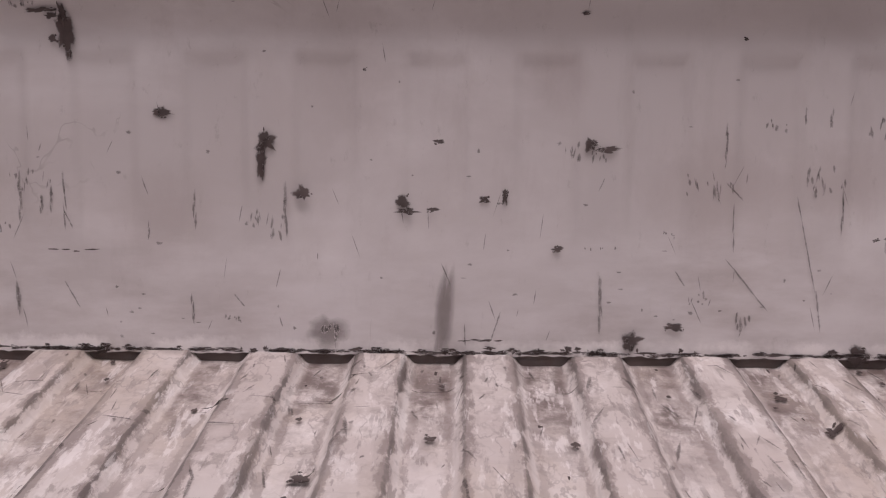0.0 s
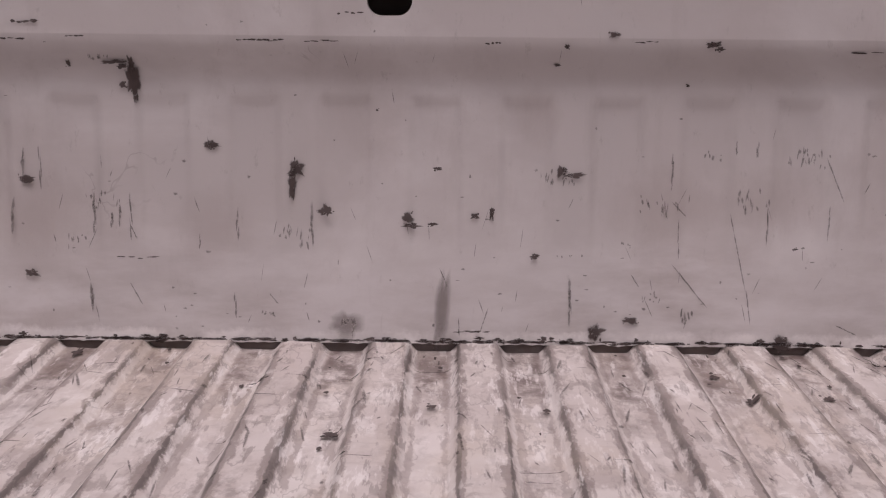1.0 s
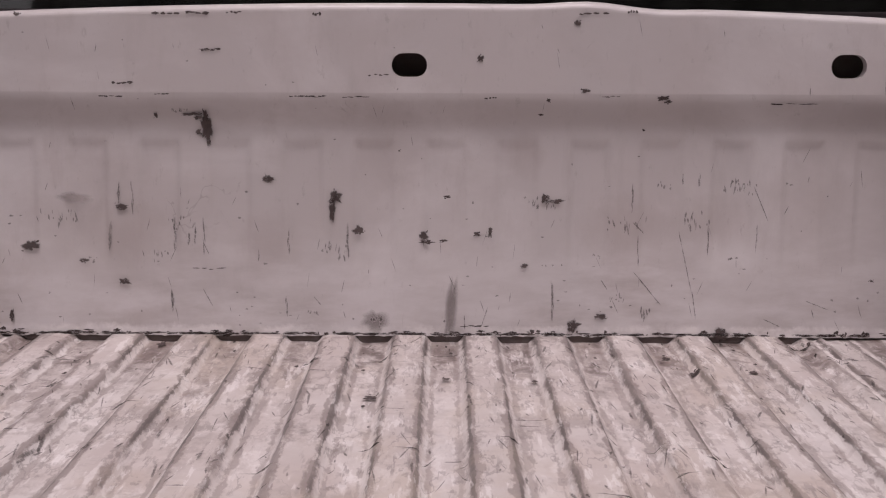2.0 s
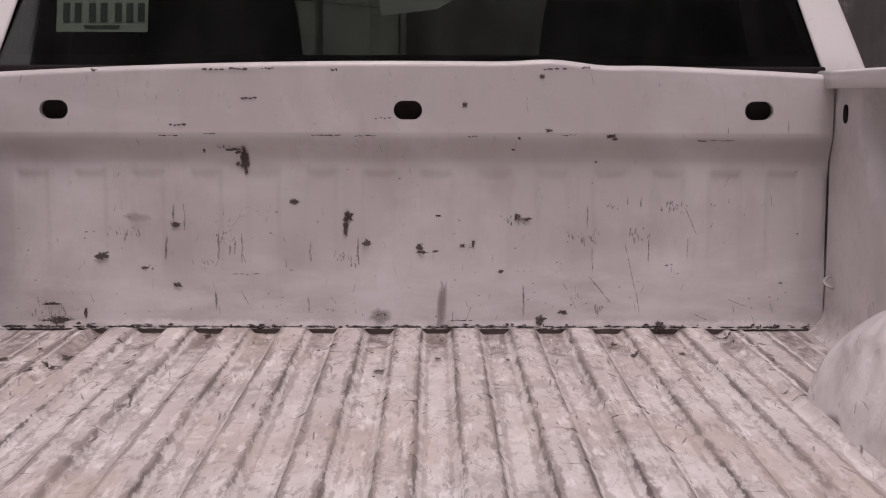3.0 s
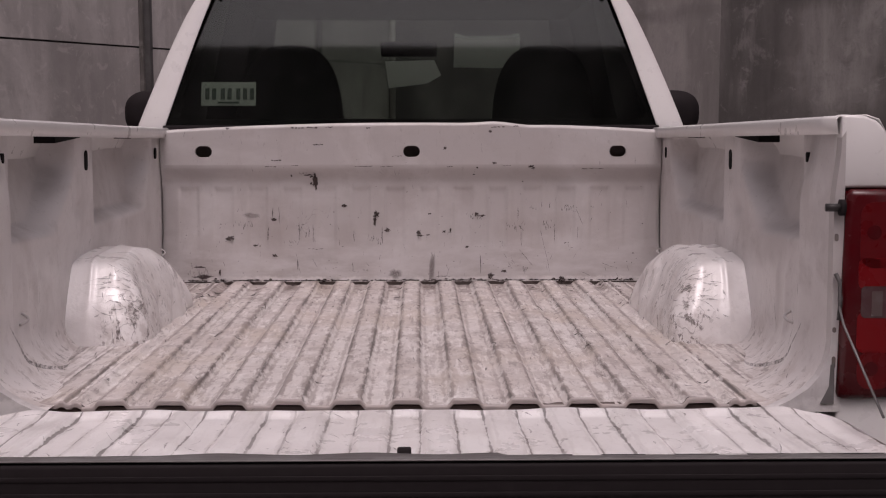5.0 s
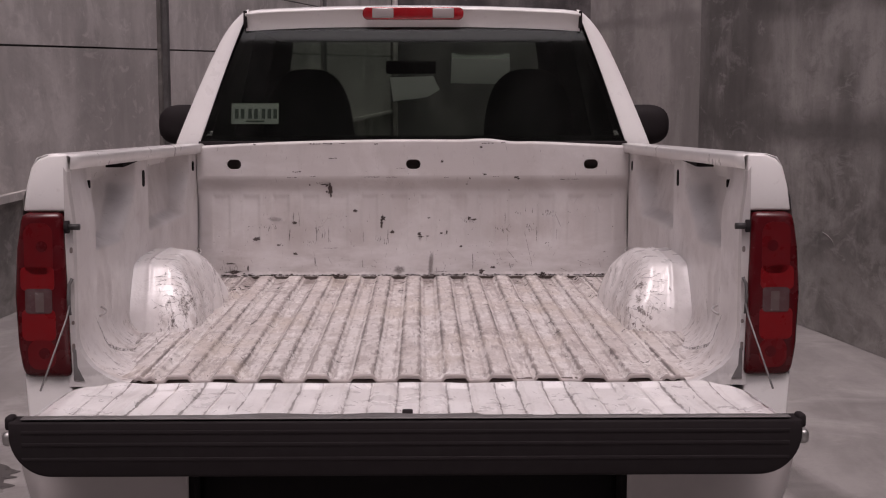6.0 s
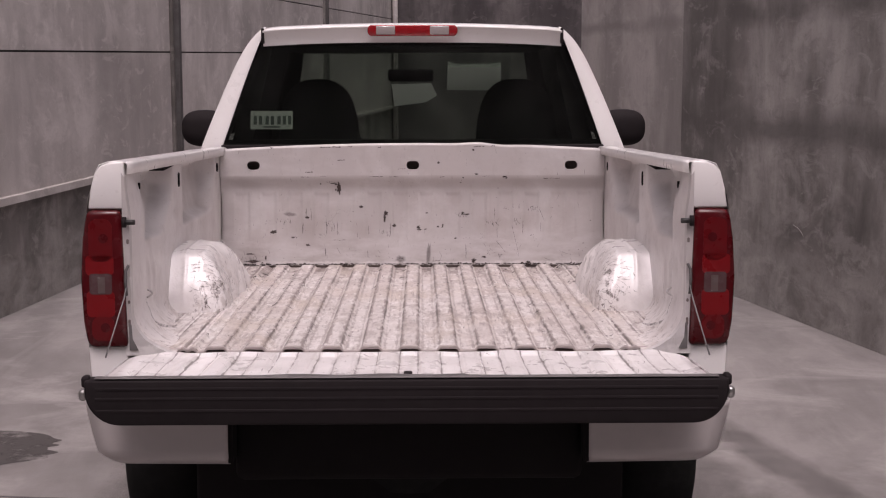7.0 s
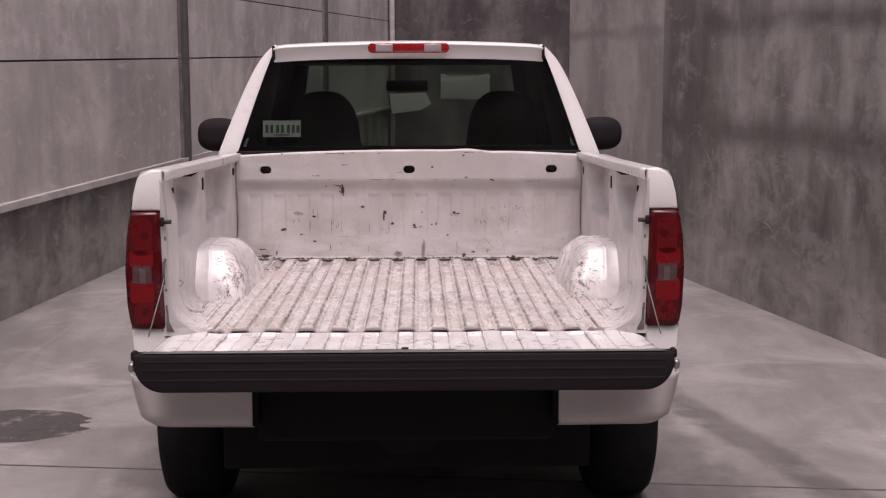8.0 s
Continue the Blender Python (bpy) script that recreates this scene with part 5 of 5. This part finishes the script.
# small specks and hair scratches scattered over the wall
bm = bmesh.new()
for k in range(190):
    x, z = rng.uniform(-0.76, 0.76), rng.choice((rng.uniform(0.86, 1.33), rng.gauss(1.0, 0.06), rng.gauss(0.885, 0.03)))
    if not 0.86 < z < 1.33:
        continue
    if rng.random() < 0.55:
        shard(bm, x, z, rng.uniform(0.002, 0.006), rng.uniform(0.001, 0.004), rng.uniform(0, 50), 0, 0.7, 10)
    else:
        shard(bm, x, z, rng.uniform(0.0006, 0.0016), rng.uniform(0.008, 0.026), rng.uniform(0, 50), rng.uniform(-0.5, 0.5), 0.6, 10)
part("speckled_grime", bm, SCRATCH, bulkhead, "small dark specks and hair scratches")["kind"] = "stuff"

# flaked edge along the foot of the wall
bm = bmesh.new()
for k in range(170):
    x = rng.uniform(-0.79, 0.79)
    thick = 0.5 + 0.5 * noise.noise((x * 9, 0, 4.0)) + 0.25
    shard(bm, x, ZF + 0.0005 + abs(rng.gauss(0, 0.0036)) * thick, rng.uniform(0.002, 0.016), rng.uniform(0.001, 0.007) * thick + 0.0006, rng.uniform(0, 50), rng.uniform(-0.1, 0.1), 0.8, 14)
for k in range(150):
    x = rng.uniform(-0.78, 0.78)
    shard(bm, x, ZF + 0.0012 + abs(rng.gauss(0, 0.0012)), rng.uniform(0.008, 0.030), rng.uniform(0.0022, 0.0045), rng.uniform(0, 50), rng.uniform(-0.03, 0.03), 0.6, 14)
part("flaked_foot", bm, CHIP, bulkhead, "flaked and rusty foot of the wall")["kind"] = "stuff"

# rust spots and grit on the floor
bm = bmesh.new()
for k in range(30):
    c = (rng.randint(-6, 5) + 0.5) * RIB
    shard(bm, c + rng.gauss(0, 0.012), -0.012 - abs(rng.gauss(0, 0.16)), rng.uniform(0.002, 0.006), rng.uniform(0.004, 0.016), rng.uniform(0, 50), 0, 0.8, 10, on_floor)
for x, y, w, d in ((-0.043, -0.353, 0.018, 0.022), (0.057, -0.25, 0.010, 0.014), (0.182, -0.26, 0.007, 0.014), (0.387, -0.115, 0.010, 0.018), (-0.386, -0.03, 0.012, 0.03), (-0.61, -0.33, 0.018, 0.03), (-0.60, -0.24, 0.014, 0.025), (-0.63, -0.38, 0.012, 0.03), (-0.70, -0.29, 0.014, 0.02), (-0.66, -0.20, 0.012, 0.02), (0.41, -0.22, 0.012, 0.02), (0.50, -0.20, 0.012, 0.02)):
    shard(bm, x, y, w, d, rng.uniform(0, 50), 0, 0.8, 16, on_floor)
    for k in range(3):
        shard(bm, x + rng.uniform(-0.7, 0.7) * w, y + rng.uniform(-0.8, 0.8) * d, w * rng.uniform(0.15, 0.4), d * rng.uniform(0.15, 0.4), rng.uniform(0, 50), 0, 0.8, 9, on_floor)
part("channel_grime", bm, CHIP, truck, "rust spots and grit in the floor channels")["kind"] = "stuff"

bm = bmesh.new()
for k in range(620):
    x, y = rng.uniform(-0.72, 0.72), rng.choice((rng.uniform(-1.94, -0.03), rng.uniform(-0.8, -0.03)))
    w, d = rng.uniform(0.0012, 0.004), rng.uniform(0.008, 0.05)
    if rng.random() < 0.22:
        w, d = d * 0.8, w
    shard(bm, x, y, w, d, rng.uniform(0, 50), rng.uniform(-0.35, 0.35), 0.6, 8, on_floor)
part("chipped_floor_paint", bm, SCRATCH, truck, "scratches in the floor paint")["kind"] = "stuff"


def strokes_on(fn, bm, count, u_range, v_range, length, width, lift, spread=1.0, seed=1):
    """Thin ragged scratches laid on the sheet fn(u, v)."""
    r = random.Random(seed)
    for k in range(count):
        u, v = r.uniform(*u_range), r.uniform(*v_range)
        p = Vector(fn(u, v))
        du, dv = Vector(fn(u + 0.004, v)) - p, Vector(fn(u, v + 0.004)) - p
        if du.length < 1e-6 or dv.length < 1e-6:
            continue
        n = du.cross(dv).normalized()
        if n.dot(Vector((-p.x, -4.5 - p.y, 1.2 - p.z))) < 0:
            n = -n
        a = r.gauss(math.pi / 2, 0.5 * spread)
        t = (du.normalized() * math.cos(a) + dv.normalized() * math.sin(a)).normalized()
        b = n.cross(t)
        ln, wd = r.uniform(*length), r.uniform(*width)
        bend = r.uniform(-0.15, 0.15) * ln
        left, right = [], []
        for q in range(5):
            f = q / 4 - 0.5
            c = p + t * ln * f + b * bend * (1 - 4 * f * f) + n * lift
            w = wd * (1.05 - 2 * abs(f)) * r.uniform(0.6, 1.2)
            left.append(bm.verts.new(c + b * w))
            right.append(bm.verts.new(c - b * w))
        for q in range(4):
            bm.faces.new((left[q], left[q + 1], right[q + 1], right[q]))


def patches_on(fn, bm, count, u_range, v_range, size, lift, seed):
    """Ragged films of grime on the sheet fn(u, v)."""
    r = random.Random(seed)
    for k in range(count):
        u0, v0 = r.uniform(*u_range), r.uniform(*v_range)
        du, dv = r.uniform(*size), r.uniform(*size) * 1.6
        pts = ragged(u0, v0, du, dv, 0.7, r.uniform(0, 50), 20)
        vs = []
        for u, v in pts:
            u, v = min(0.995, max(0.005, u)), min(0.995, max(0.02, v))
            p = Vector(fn(u, v))
            n = (Vector(fn(u + 0.004, v)) - p).cross(Vector(fn(u, v + 0.004)) - p).normalized()
            if n.dot(Vector((-p.x, -4.5 - p.y, 1.4 - p.z))) < 0:
                n = -n
            vs.append(bm.verts.new(p + n * lift))
        c = bm.verts.new(sum((w.co for w in vs), Vector()) / len(vs))
        for i in range(len(vs)):
            bm.faces.new((vs[i], vs[(i + 1) % len(vs)], c))


for s in (-1, 1):
    bm = bmesh.new()
    patches_on(arch_surface(s), bm, 10 if s < 0 else 4, (0.84, 0.98), (0.45, 0.78), (0.02, 0.06), 0.003, 60 + s)
    part("arch_grime", bm, CHANNEL, truck, "brown grime rubbed into the wheel arch")["kind"] = "stuff"
    bm = bmesh.new()
    fn = arch_surface(s)
    strokes_on(fn, bm, 24, (0.80, 0.97), (0.34, 0.66), (0.01, 0.07), (0.0006, 0.0024), 0.003, 0.8, 5 + s)
    strokes_on(fn, bm, 18, (0.90, 0.99), (0.25, 0.80), (0.006, 0.022), (0.0008, 0.003), 0.003, 1.6, 15 + s)
    strokes_on(fn, bm, 30, (0.45, 0.85), (0.5, 0.85), (0.008, 0.04), (0.0006, 0.002), 0.003, 1.2, 35 + s)
    strokes_on(fn, bm, 14, (0.3, 0.9), (0.6, 0.93), (0.01, 0.05), (0.0006, 0.002), 0.003, 1.0, 25 + s)
    part("scratched_arch_patch", bm, FAINT, truck, "dark scratches on the wheel arch")["kind"] = "stuff"
bm = bmesh.new()
strokes_on(gate_face, bm, 80, (0.02, 0.98), (0.05, 0.95), (0.01, 0.06), (0.0006, 0.002), 0.0025, 1.0, 41)
part("scratched_gate_patch", bm, FAINT, tailgate, "thin dark scratches")["kind"] = "stuff"

# rubbed corner of each bed side, behind the wheel arch
for s in (-1, 1):
    bm = bmesh.new()
    fn = side_surface(s)
    strokes_on(fn, bm, 16, (0.04, 0.30), (0.02, 0.12), (0.02, 0.09), (0.0006, 0.0022), 0.002, 3.0, 71 + s)
    strokes_on(fn, bm, 10, (0.10, 0.30), (0.10, 0.40), (0.02, 0.10), (0.0005, 0.0016), 0.002, 0.5, 81 + s)
    strokes_on(fn, bm, 8, (0.30, 0.95), (0.35, 0.55), (0.01, 0.04), (0.0005, 0.0014), 0.002, 2.0, 91 + s)
    # one long curved scrape
    left, right = [], []
    for q in range(25):
        f = q / 24
        u, v = 0.09 + 0.17 * f, 0.035 + 0.22 * (1 - f) ** 2.2
        p = Vector(fn(u, v))
        n = Vector((-s * 1.0, -0.1, 0.6)).normalized()
        w = 0.0035 * math.sin(math.pi * min(1, f * 1.05)) ** 0.5 + 0.0004
        left.append(bm.verts.new(p + n * 0.003 + Vector((0, 0.4 * w, w))))
        right.append(bm.verts.new(p + n * 0.003 - Vector((0, 0.4 * w, w))))
    for q in range(24):
        bm.faces.new((left[q], left[q + 1], right[q + 1], right[q]))
    part("scratched_side_patch", bm, FAINT, truck, "dark scuffs in the bed's rear corner")["kind"] = "stuff"
